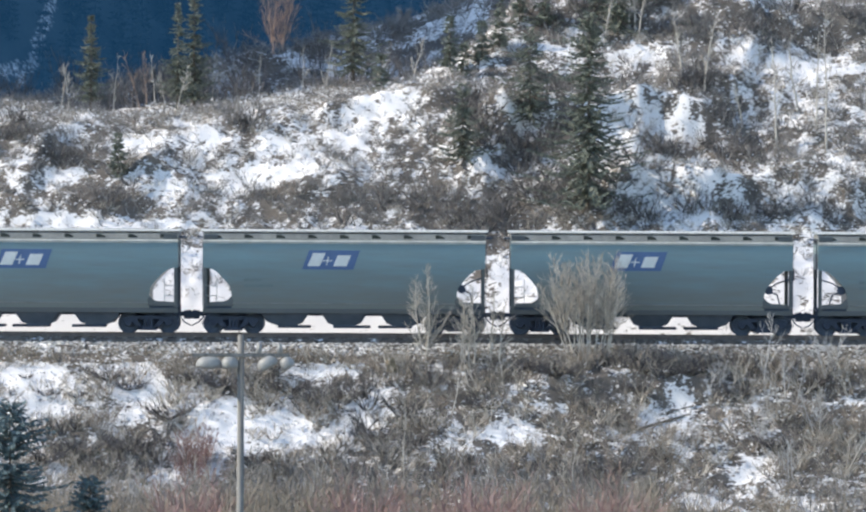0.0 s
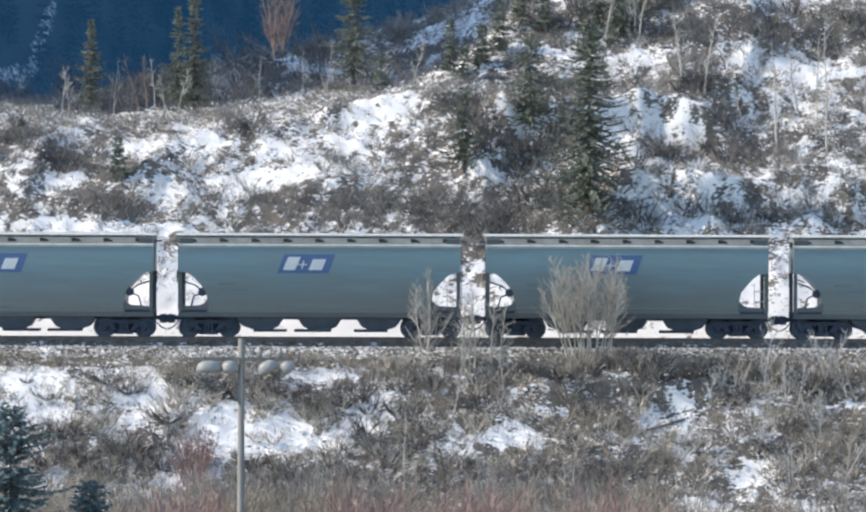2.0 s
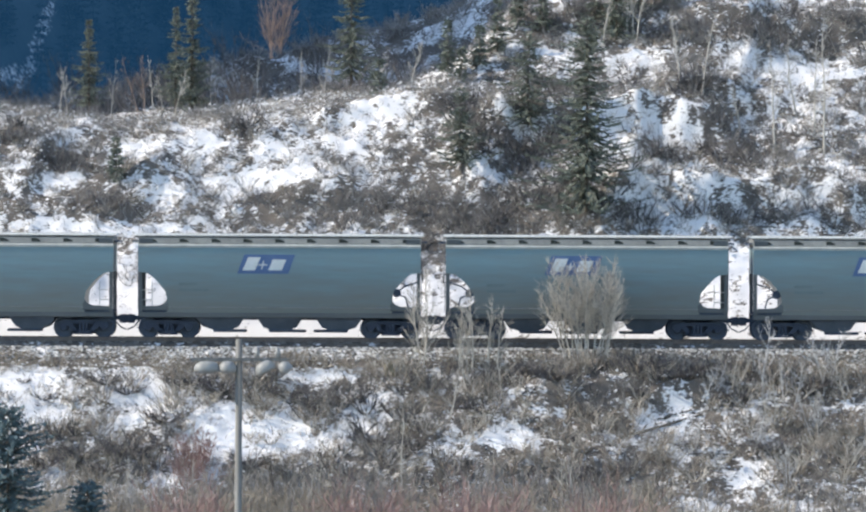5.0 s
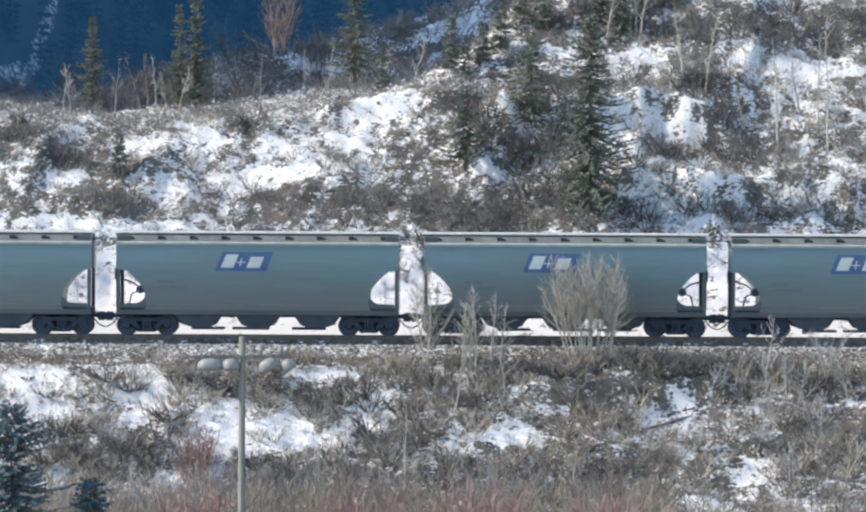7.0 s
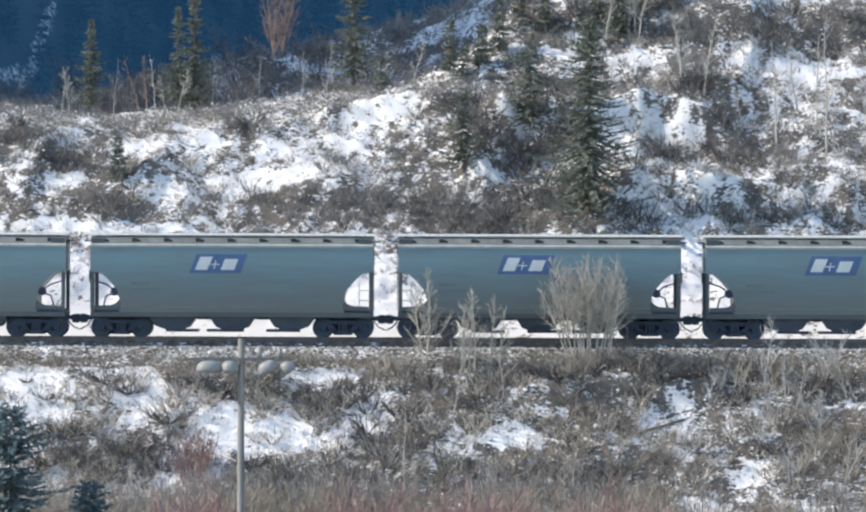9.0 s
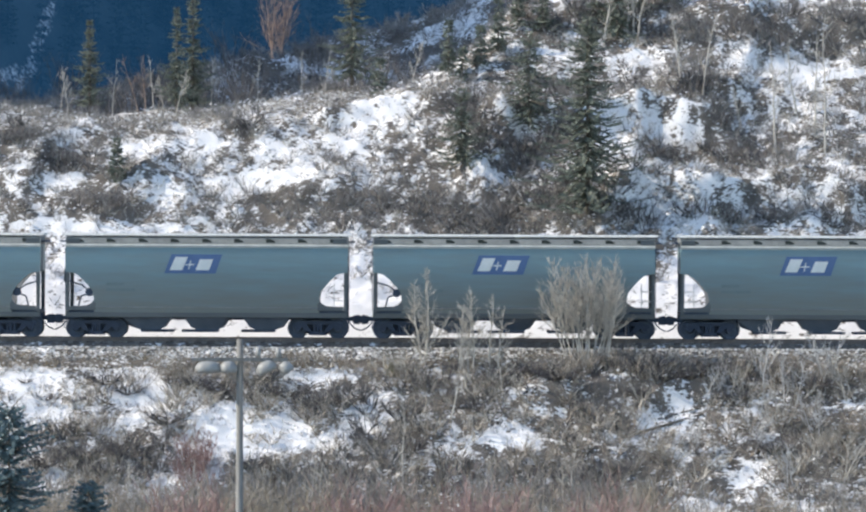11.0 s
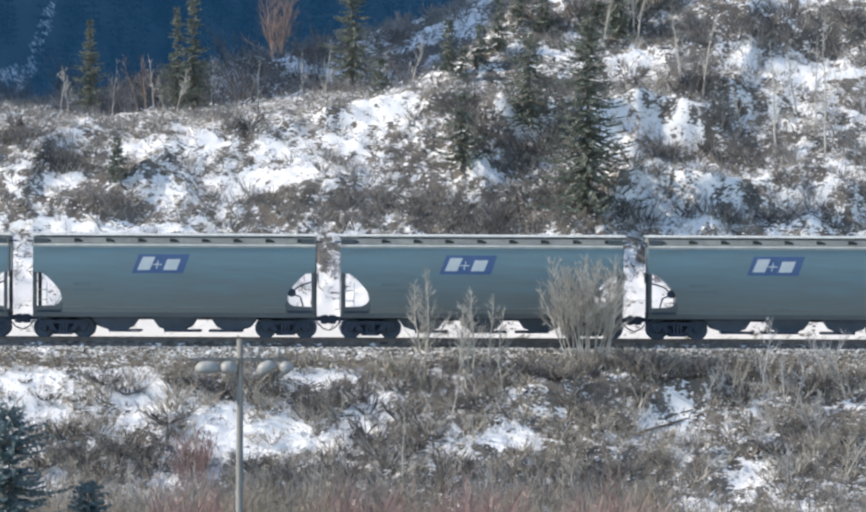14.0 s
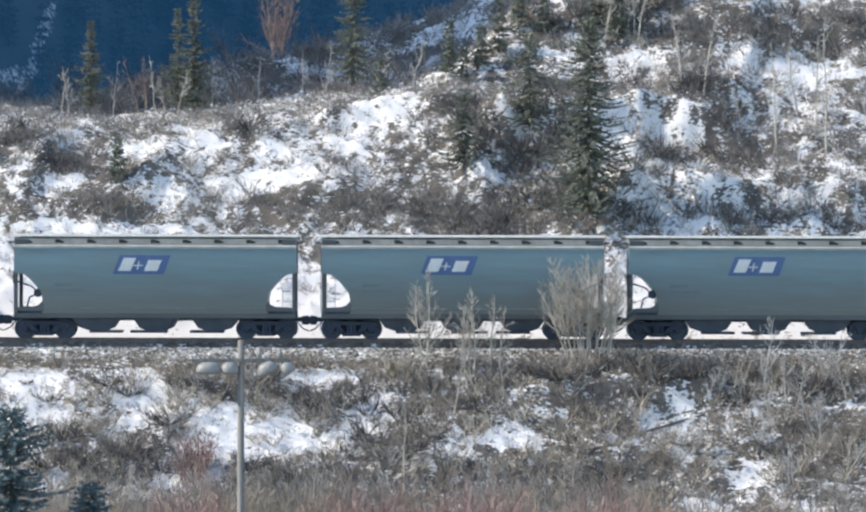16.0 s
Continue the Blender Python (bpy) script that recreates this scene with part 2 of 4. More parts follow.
# ledges of the slopes with steep faces below them: x from and to, y of the lip, rise
LEDGES = ((8.8, 24.0, 12.9, 1.5), (2.6, 13.8, 18.6, 1.3), (-14.2, -11.8, 14.4, 0.6), (-7.0, -3.6, 13.9, 0.5),
          (11.0, 17.0, 20.6, 0.9), (3.6, 12.6, -5.4, 0.9), (-6.0, 1.5, 20.2, 0.6), (13.0, 22.0, 26.4, 0.8))


def ledges(x, y):
    z = 0.0
    for x0, x1, lip, rise in LEDGES:
        d = y - lip - 1.6 * (layers(x, y, 2.2, lip + 7.0, 3) - 0.5)
        along = np.clip((x - x0) / 1.4 + 0.5, 0, 1) * np.clip((x1 - x) / 1.4 + 0.5, 0, 1)
        z = z + rise * along * np.where(d < 0, np.clip(1 + d / 0.8, 0, 1), np.clip(1 - d / 2.4, 0, 1))
    return z


def height(x, y):
    x, y = np.asarray(x, float), np.asarray(y, float)
    z = bare_height(x, y) + np.where(np.abs(x) < 24, ribs(x, y) + ledges(x, y), 0)
    near = np.clip((y + 19) / 4, 0, 1) * np.clip((66 - y) / 4, 0, 1) * np.clip((24 - np.abs(x)) / 2, 0, 1)
    rough = near * (np.clip((y - 4.0) / 3, 0, 1) + np.clip((-3.2 - y) / 2, 0, 1))
    return z + rough * (1.0 * (layers(x, y, 5.0, 3.0) - 0.5) + 0.4 * (layers(x, y, 1.0, 9.0, 2) - 0.5) + 0.22 * (layers(x, y, 0.42, 17.0, 2) - 0.5))


# ---- mesh helpers ----
def mesh_of(name, verts, faces, mat, smooth=False):
    """A mesh from arrays: faces is one array of quads or triangles, or a list of such arrays."""
    faces = faces if isinstance(faces, list) else [faces]
    faces = [np.asarray(f, np.int32) for f in faces if len(f)]
    me = bpy.data.meshes.new(name)
    verts = np.asarray(verts, np.float32)
    me.vertices.add(len(verts))
    me.vertices.foreach_set("co", verts.ravel())
    loops = np.concatenate([f.ravel() for f in faces])
    sizes = np.concatenate([np.full(len(f), f.shape[1], np.int32) for f in faces])
    me.loops.add(len(loops))
    me.loops.foreach_set("vertex_index", loops)
    me.polygons.add(len(sizes))
    me.polygons.foreach_set("loop_start", np.concatenate(([0], np.cumsum(sizes)[:-1])).astype(np.int32))
    me.polygons.foreach_set("loop_total", sizes)
    me.polygons.foreach_set("use_smooth", np.full(len(sizes), smooth))
    me.materials.append(mat)
    me.update(calc_edges=True)
    return me


def part(name, bm, mat, parent, label="", smooth=False):
    """Links a bmesh, or a finished mesh, as one object under a thing or under a part."""
    if isinstance(bm, bmesh.types.BMesh):
        bmesh.ops.recalc_face_normals(bm, faces=bm.faces)
        me = bpy.data.meshes.new(name)
        for f in bm.faces:
            f.smooth = smooth
        bm.to_mesh(me)
        bm.free()
        me.materials.append(mat)
    else:
        me = bm
    ob = new(name, me)
    ob.parent = parent
    return tagged(ob, label)


def box(bm, x0, x1, y0, y1, z0, z1, bevel=0.0):
    v = [bm.verts.new((x, y, z)) for x in (x0, x1) for y in (y0, y1) for z in (z0, z1)]
    fs = [bm.faces.new([v[i] for i in q]) for q in ((0, 1, 3, 2), (4, 6, 7, 5), (0, 4, 5, 1), (2, 3, 7, 6), (0, 2, 6, 4), (1, 5, 7, 3))]
    if bevel:
        bmesh.ops.bevel(bm, geom=list({e for f in fs for e in f.edges}), offset=bevel, segments=2, affect="EDGES")
    return bm


def prism(bm, points, y0, y1):
    """An outline in x and z, given its depth along y."""
    a = [bm.verts.new((x, y0, z)) for x, z in points]
    b = [bm.verts.new((x, y1, z)) for x, z in points]
    bm.faces.new(a)
    bm.faces.new(b[::-1])
    for i in range(len(a)):
        j = (i + 1) % len(a)
        bm.faces.new((a[i], b[i], b[j], a[j]))
    return bm


def beam(bm, points, x0, x1):
    """An outline in y and z, drawn out along x."""
    a = [bm.verts.new((x0, y, z)) for y, z in points]
    b = [bm.verts.new((x1, y, z)) for y, z in points]
    bm.faces.new(a)
    bm.faces.new(b[::-1])
    for i in range(len(a)):
        j = (i + 1) % len(a)
        bm.faces.new((a[i], b[i], b[j], a[j]))
    return bm


def rod(bm, p, q, r0, r1=None, sides=8):
    p, q = Vector(p), Vector(q)
    m = Matrix.Translation((p + q) / 2) @ (q - p).to_track_quat("Z", "Y").to_matrix().to_4x4()
    bmesh.ops.create_cone(bm, cap_ends=True, segments=sides, radius1=r0, radius2=r0 if r1 is None else r1, depth=(q - p).length, matrix=m)
    return bm


def lathe(bm, profile, axis="y", sides=28):
    """Turns (radius, along) pairs round an axis through the origin."""
    rings = []
    for r, h in profile:
        ring = []
        for i in range(sides):
            a = 2 * math.pi * i / sides
            c, s = r * math.cos(a), r * math.sin(a)
            ring.append(bm.verts.new((c, h, s) if axis == "y" else (c, s, h)))
        rings.append(ring)
    for a, b in zip(rings, rings[1:]):
        for i in range(sides):
            j = (i + 1) % sides
            bm.faces.new((a[i], a[j], b[j], b[i]))
    bm.faces.new(rings[0])
    bm.faces.new(rings[-1][::-1])
    return bm


def tubes(p, q, r0, r1, sides=3):
    """Many tapered twigs at once: their vertices and quads."""
    p, q = np.asarray(p, float), np.asarray(q, float)
    d = q - p
    d /= np.maximum(np.linalg.norm(d, axis=1, keepdims=True), 1e-6)
    ref = np.where(np.abs(d[:, 2:3]) > 0.9, [[1.0, 0, 0]], [[0, 0, 1.0]])
    u = np.cross(d, ref)
    u /= np.linalg.norm(u, axis=1, keepdims=True)
    w = np.cross(d, u)
    a = 2 * np.pi * np.arange(sides) / sides
    off = u[:, None] * np.cos(a)[None, :, None] + w[:, None] * np.sin(a)[None, :, None]
    v = np.concatenate((p[:, None] + off * np.asarray(r0)[:, None, None], q[:, None] + off * np.asarray(r1)[:, None, None]), axis=1)
    n = len(p)
    i = np.arange(sides)
    j = (i + 1) % sides
    f = np.stack((i, j, j + sides, i + sides), axis=1)
    return v.reshape(-1, 3), (np.arange(n)[:, None, None] * 2 * sides + f[None]).reshape(-1, 4)


def blades(p, q, r0, r1, rng):
    """Fine twigs as thin flat slips, each turned its own way."""
    p, q = np.asarray(p, float), np.asarray(q, float)
    d = q - p
    w = np.cross(d, rng.normal(0, 1, d.shape))
    w /= np.maximum(np.linalg.norm(w, axis=1, keepdims=True), 1e-6)
    a, b = w * np.asarray(r0)[:, None], w * np.asarray(r1)[:, None]
    v = np.stack((p - a, p + a, q + b, q - b), axis=1)
    return v.reshape(-1, 3), np.arange(4 * len(p)).reshape(-1, 4)


def unit(v):
    return v / np.maximum(np.linalg.norm(v, axis=-1, keepdims=True), 1e-6)


# ---- plants ----
def bush_twigs(rng, size=1.0, stems=9, spread=0.6, forks=5, thick=0.012):
    """A leafless shrub's twigs: start, end and radii."""
    p, q, a, b = [], [], [], []

    def limb(start, way, length, r, depth):
        steps = 3
        for k in range(steps):
            end = start + way * length / steps
            p.append(start), q.append(end), a.append(r), b.append(r * 0.75)
            r *= 0.75
            if depth and k:
                for _ in range(forks // 2 + 1):
                    side = unit(way + rng.normal(0, 0.55, 3) + (0, 0, 0.25))
                    limb(end, side, length * rng.uniform(0.3, 0.55), r * 0.7, depth - 1)
            start = end
            way = unit(way + rng.normal(0, 0.16, 3) + (0, 0, 0.05))

    for _ in range(stems):
        t = rng.uniform(0, 2 * np.pi)
        way = unit(np.array((math.cos(t) * spread, math.sin(t) * spread, 1.0)) * rng.uniform(0.6, 1, 3))
        limb(np.array((math.cos(t), math.sin(t), -0.3)) * 0.12 * size, way, size * rng.uniform(0.55, 1.0), thick * size ** 0.5, 1)
    return np.array(p), np.array(q), np.array(a), np.array(b)


def tree_twigs(rng, tall, trunk_r, spread=0.35, limbs=14, low=0.3, lean=0.05, level=2, thin=1.0, tilt=0.0):
    """A bare deciduous tree: the trunk's segments and the crown's."""
    steps = 9
    trunk, crown = [], []
    at, way = np.array((0, 0, -0.25)), unit(np.array((tilt + rng.normal(0, lean), rng.normal(0, lean), 1)))
    spine = [at]
    for k in range(steps):
        nxt = at + way * (tall + 0.25) / steps
        r = trunk_r * (1 - k / steps) ** 0.8 + 0.006
        trunk.append((at, nxt, r, trunk_r * (1 - (k + 1) / steps) ** 0.8 + 0.006))
        at = nxt
        spine.append(at)
        way = unit(way + rng.normal(0, 0.07, 3) + (0, 0, 0.05))

    def limb(start, way, length, r, depth):
        n = 4
        for k in range(n):
            end = start + way * length / n
            crown.append((start, end, r, max(r * 0.8, 0.006)))
            r = max(r * 0.8, 0.006)
            if depth:
                for _ in range(2 if depth > 1 else 3):
                    side = unit(way + rng.normal(0, 0.45, 3) + (0, 0, 0.2))
                    limb(end, side, length * rng.uniform(0.25, 0.5), r * 0.7, depth - 1)
            start = end
            way = unit(way + rng.normal(0, 0.13, 3) + (0, 0, 0.1))

    for i in range(limbs):
        f = low + (0.95 - low) * (i + rng.uniform(0, 1)) / limbs
        k = min(int(f * steps), steps - 1)
        start = spine[k] + (spine[k + 1] - spine[k]) * (f * steps - k)
        t = rng.uniform(0, 2 * np.pi)
        way = unit(np.array((math.cos(t), math.sin(t), rng.uniform(0.35, 1.7))))
        limb(start, way, tall * spread * (1.15 - f) * rng.uniform(0.7, 1.2), max(trunk_r * 0.35 * (1.1 - f), 0.011) * thin, level - 1)
    pack = lambda rows: tuple(np.array([r[i] for r in rows]) for i in range(4))
    return pack(trunk), pack(crown)


def conifer(rng, tall, reach, whorls=26, low=0.06, droop=0.25, sparse=0.0, twig=0.22, taper=0.75):
    """A spruce: the trunk's segments, the limbs' segments and its needle sprays (vertices, triangles)."""
    trunk = [((0, 0, -0.3), (0, 0, tall * 0.5), tall * 0.014, tall * 0.008), ((0, 0, tall * 0.5), (0, 0, tall), tall * 0.008, 0.006)]
    limb, sprays = [], []
    for i in range(whorls):
        f = low + (1 - low) * (i + rng.uniform(0, 0.8)) / whorls
        length = reach * (1.02 - f) ** taper * rng.uniform(0.7, 1.2) + 0.06
        if sparse and rng.uniform() < sparse:
            length *= 0.55
        n = int(rng.integers(5, 8))
        t0 = rng.uniform(0, 6.28)
        for k in range(n):
            if rng.uniform() < sparse * 0.5:
                continue
            t = t0 + 2 * np.pi * k / n + rng.normal(0, 0.25)
            own = length * rng.uniform(0.6, 1.15)
            out = np.array((math.cos(t), math.sin(t), 0))
            start = np.array((0, 0, f * tall + rng.normal(0, 0.05)))
            rise = (0.35 if f > 0.8 else 0.0) - droop * (1 - f)
            mid = start + out * own * 0.55 + (0, 0, own * (rise - 0.05))
            end = start + out * own + (0, 0, own * (rise + 0.05))
            limb.append((start, mid, 0.012 + 0.008 * own, 0.01))
            limb.append((mid, end, 0.01, 0.004))
            count = max(3, int(own / twig * 2.6))
            for s in range(count):
                g = (s + 0.6) / count
                base = start + (mid - start) * g / 0.55 if g < 0.55 else mid + (end - mid) * (g - 0.55) / 0.45
                for side in (-1, 1):
                    perp = np.array((-out[1], out[0], 0)) * side
                    way = unit(out * rng.uniform(0.5, 1.1) + perp * rng.uniform(0.4, 1.0) + (0, 0, rng.normal(-0.2, 0.25)))
                    size = twig * rng.uniform(0.7, 1.35) * (1.15 - 0.5 * g)
                    wide = unit(np.cross(way, rng.normal(0, 1, 3))) * size * 0.24
                    tip = base + way * size
                    sprays.append((base, base + way * size * 0.5 + wide, tip, base + way * size * 0.5 - wide + (0, 0, -0.03)))
    pack = lambda rows: tuple(np.array([r[i] for r in rows], float) for i in range(4))
    v = np.array(sprays).reshape(-1, 3)
    q = np.arange(len(v)).reshape(-1, 4)
    return pack(trunk), pack(limb), v, q


def spruce(x, y, tall, reach, seed, label, whorls=26, needles=None, sparse=0.0, low=0.06, group="hillside spruces", twig=0.22, taper=0.75):
    rng = np.random.default_rng(seed)
    tr, lb, v, q = conifer(rng, tall, reach, whorls, low=low, sparse=sparse, twig=twig, taper=taper)
    root = tagged(new("spruce_tree"), label, "tree", group)
    root.matrix_world = pose(x, y, float(height(x, y)))
    part("trunk", mesh_of("trunk", *tubes(*tr, sides=7), BARK_GREY, True), BARK_GREY, root)
    tagged(part("limb_whorl", mesh_of("limb_whorl", *tubes(*lb), BARK_GREY), BARK_GREY, root), kind="stuff")
    part("crown", mesh_of("crown", v, q, needles or NEEDLES), NEEDLES, root)
    return root


def bare_tree(x, y, tall, r, seed, label, bark, name="bare_tree", group="", stems=1, gather=0.55, fan=0.0, **kw):
    rng = np.random.default_rng(seed)
    root = tagged(new(name), label, "tree", group)
    root.matrix_world = pose(x, y, float(height(x, y)))
    for s in range(stems):
        f = 2 * (s + rng.uniform(0.2, 0.8)) / stems - 1 if stems > 1 else 0.0
        tr, cr = tree_twigs(rng, tall * (rng.uniform(0.72, 1.0) if stems > 1 else 1) * (1 - 0.16 * f * f), r, tilt=fan * f, **kw)
        off = np.array((gather * f, rng.normal(0, 0.2) if stems > 1 else 0, 0.0))
        tr, cr = [(a[0] + off, a[1] + off, a[2], a[3]) for a in (tr, cr)]
        part("trunk", mesh_of("trunk", *tubes(*tr, sides=6), bark, True), bark, root)
        part("crown", mesh_of("crown", *tubes(*cr), bark), bark, root)
    return root


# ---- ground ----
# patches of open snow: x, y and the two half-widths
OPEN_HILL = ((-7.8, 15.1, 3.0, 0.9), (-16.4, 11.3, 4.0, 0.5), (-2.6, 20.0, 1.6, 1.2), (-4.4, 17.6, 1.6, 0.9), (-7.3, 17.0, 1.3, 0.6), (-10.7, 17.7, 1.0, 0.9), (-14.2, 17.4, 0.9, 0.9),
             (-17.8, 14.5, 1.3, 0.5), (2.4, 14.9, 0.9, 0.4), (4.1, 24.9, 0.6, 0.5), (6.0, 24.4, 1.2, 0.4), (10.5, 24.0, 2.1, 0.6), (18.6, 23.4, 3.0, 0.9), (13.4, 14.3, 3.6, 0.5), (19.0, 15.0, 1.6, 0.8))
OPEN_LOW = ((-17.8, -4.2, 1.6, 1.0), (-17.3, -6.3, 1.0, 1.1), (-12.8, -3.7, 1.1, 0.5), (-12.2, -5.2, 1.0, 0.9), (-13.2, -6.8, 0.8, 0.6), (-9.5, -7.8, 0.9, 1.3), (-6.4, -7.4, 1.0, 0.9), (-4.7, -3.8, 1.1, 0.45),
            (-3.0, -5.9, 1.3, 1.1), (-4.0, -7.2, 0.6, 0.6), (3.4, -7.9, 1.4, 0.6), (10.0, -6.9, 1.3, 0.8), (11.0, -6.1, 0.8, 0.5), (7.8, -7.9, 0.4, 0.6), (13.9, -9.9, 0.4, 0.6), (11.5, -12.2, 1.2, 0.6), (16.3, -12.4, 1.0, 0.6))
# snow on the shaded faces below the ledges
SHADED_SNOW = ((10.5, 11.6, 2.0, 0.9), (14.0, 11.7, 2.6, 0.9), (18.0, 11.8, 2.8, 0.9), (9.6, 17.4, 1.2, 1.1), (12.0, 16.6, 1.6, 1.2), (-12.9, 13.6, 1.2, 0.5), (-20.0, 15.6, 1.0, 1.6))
# thickets of brush, in the same way; some stand in for shaded ground
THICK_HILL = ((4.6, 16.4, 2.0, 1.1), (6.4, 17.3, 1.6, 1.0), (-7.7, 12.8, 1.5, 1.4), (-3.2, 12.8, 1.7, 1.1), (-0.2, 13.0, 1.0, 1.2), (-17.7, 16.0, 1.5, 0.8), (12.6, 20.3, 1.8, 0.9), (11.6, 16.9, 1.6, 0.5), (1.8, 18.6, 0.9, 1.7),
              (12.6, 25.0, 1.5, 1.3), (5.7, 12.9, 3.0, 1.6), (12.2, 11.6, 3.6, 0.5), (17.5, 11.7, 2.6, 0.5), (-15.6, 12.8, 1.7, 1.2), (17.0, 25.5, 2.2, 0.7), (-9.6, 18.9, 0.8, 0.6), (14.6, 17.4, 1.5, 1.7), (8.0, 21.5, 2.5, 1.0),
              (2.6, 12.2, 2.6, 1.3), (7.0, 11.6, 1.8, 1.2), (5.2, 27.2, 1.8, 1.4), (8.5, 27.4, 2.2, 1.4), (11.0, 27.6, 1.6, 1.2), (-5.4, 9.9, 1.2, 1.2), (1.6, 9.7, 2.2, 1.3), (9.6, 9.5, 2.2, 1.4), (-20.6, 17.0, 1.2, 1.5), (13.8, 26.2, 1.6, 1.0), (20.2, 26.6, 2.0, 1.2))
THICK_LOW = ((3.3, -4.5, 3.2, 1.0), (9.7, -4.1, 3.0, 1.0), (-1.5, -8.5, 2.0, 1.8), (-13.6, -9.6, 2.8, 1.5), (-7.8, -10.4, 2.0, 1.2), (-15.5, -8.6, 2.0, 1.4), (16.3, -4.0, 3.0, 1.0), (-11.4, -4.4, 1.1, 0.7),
             (-8.4, -4.5, 1.5, 1.0), (7.5, -10.6, 3.7, 2.1), (-4.5, -5.6, 1.5, 1.4), (0.4, -5.6, 2.0, 2.2), (7.2, -7.0, 2.0, 1.4), (16.8, -8.4, 2.2, 2.1), (-3.6, -10.8, 4.0, 1.8), (0.8, -10.8, 2.6, 1.6))


# snow chutes and clearings on the shaded flank
CHUTES = ((-22.6, 56.5, 0.7, 3.0), (-21.7, 61.0, 0.6, 3.0), (-11.2, 77.0, 1.6, 4.0), (-1.9, 94.0, 2.0, 5.0), (-6.0, 83.0, 2.5, 4.0))


def within(x, y, spots):
    """1 inside the spots, 0 well outside, with a ragged edge."""
    o = np.zeros(np.broadcast(x, y).shape)
    wob = 1.1 * (layers(x, y, 1.3, 21.0, 3) - 0.5)
    for px, py, rx, ry in spots:
        d = np.sqrt(((x - px) / rx) ** 2 + ((y - py) / ry) ** 2) + wob
        o = np.maximum(o, np.clip(1.7 - 1.2 * d, 0, 1))
    return o


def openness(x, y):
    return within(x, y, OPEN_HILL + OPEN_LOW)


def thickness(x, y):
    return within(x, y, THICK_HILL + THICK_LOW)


def cover(x, y):
    """How readily snow lies."""
    fine = layers(x, y, 0.42, 71.0, 3) - 0.5
    up = 0.475 + 0.35 * (layers(x, y, 3.0, 31.0) - 0.5) + 0.9 * fine
    low = 0.55 + 0.45 * (layers(x, y, 2.0, 41.0) - 0.5) + 0.9 * fine - 0.008 * np.clip(x, -10, 20)
    bank = np.where(y > 2.2, 0.22 * np.clip((10.6 - y) / 1.5, 0, 1), 0.0) + np.where((y > 2.2) & (y < 8) & (x < 0), 0.13, 0.0)
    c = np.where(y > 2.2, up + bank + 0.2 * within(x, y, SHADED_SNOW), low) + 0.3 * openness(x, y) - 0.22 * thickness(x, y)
    c = np.where(np.abs(y) < 1.55, 0.05, c)
    c = np.where((y > -2.5) & (y < 2.2) & (np.abs(y) > 1.55), 0.44 - 0.006 * np.clip(x, -12, 12) + 0.6 * (layers(x, y, 1.6, 73.0, 3) - 0.5), np.where((y > -3.2) & (y < 0), 0.3 + 0.7 * fine, c))
    c = np.where(y > 36, np.where(x > -12, 0.42, 0.4) + 1.1 * (layers(x, y, 1.8, 91.0, 4) - 0.5) + 0.3 * within(x, y, CHUTES), c)
    return np.where(y < -13, 0.2 + 0.4 * (layers(x, y, 4.0, 5.0) - 0.5), c)


def build_ground():
    xs = np.concatenate((-np.geomspace(1800, 24, 34), np.arange(-23, 23.01, 0.17), np.geomspace(24, 1800, 34)))
    ys = np.concatenate((-np.geomspace(1800, 21, 34), np.arange(-20, 66, 0.17), np.geomspace(67, 1800, 44)))
    gx, gy = np.meshgrid(xs, ys)
    gz = height(gx, gy)
    v = np.stack((gx, gy, gz), axis=-1).reshape(-1, 3)
    nx = len(xs)
    i = (np.arange(len(ys) - 1)[:, None] * nx + np.arange(nx - 1)[None]).ravel()
    me = mesh_of("ground", v, np.stack((i, i + 1, i + 1 + nx, i + nx), axis=1), GROUND, True)
    at = me.attributes.new("snow_cover", "FLOAT", "POINT")
    at.data.foreach_set("value", cover(gx, gy).astype(np.float32).ravel())
    return tagged(new("ground", me), "steep snow-patched hillside and embankment of dry brown grass", "ground", kind="structure")


build_ground()


# ---- track ----
def build_track():
    root = tagged(new("railway_track"), "single straight railway track on dark wooden sleepers", "railway track", kind="structure")
    for y in (-0.755, 0.755):
        bm = bmesh.new()
        box(bm, -330, 330, y - 0.036, y + 0.036, -0.045, 0.0, 0.012)
        box(bm, -330, 330, y - 0.009, y + 0.009, -0.15, -0.04)
        box(bm, -330, 330, y - 0.07, y + 0.07, -0.172, -0.15)
        part("rail", bm, RUST, root, "rusty steel rail with a worn top")
    bm = box(bmesh.new(), -0.115, 0.115, -1.3, 1.3, -0.41, -0.174, 0.012)
    first = part("sleeper", bm, TIE_WOOD, root)
    first.location.x = -22.2
    for i in range(1, 75):
        ob = new("sleeper", first.data)
        ob.parent, ob.location.x = root, -22.2 + 0.6 * i


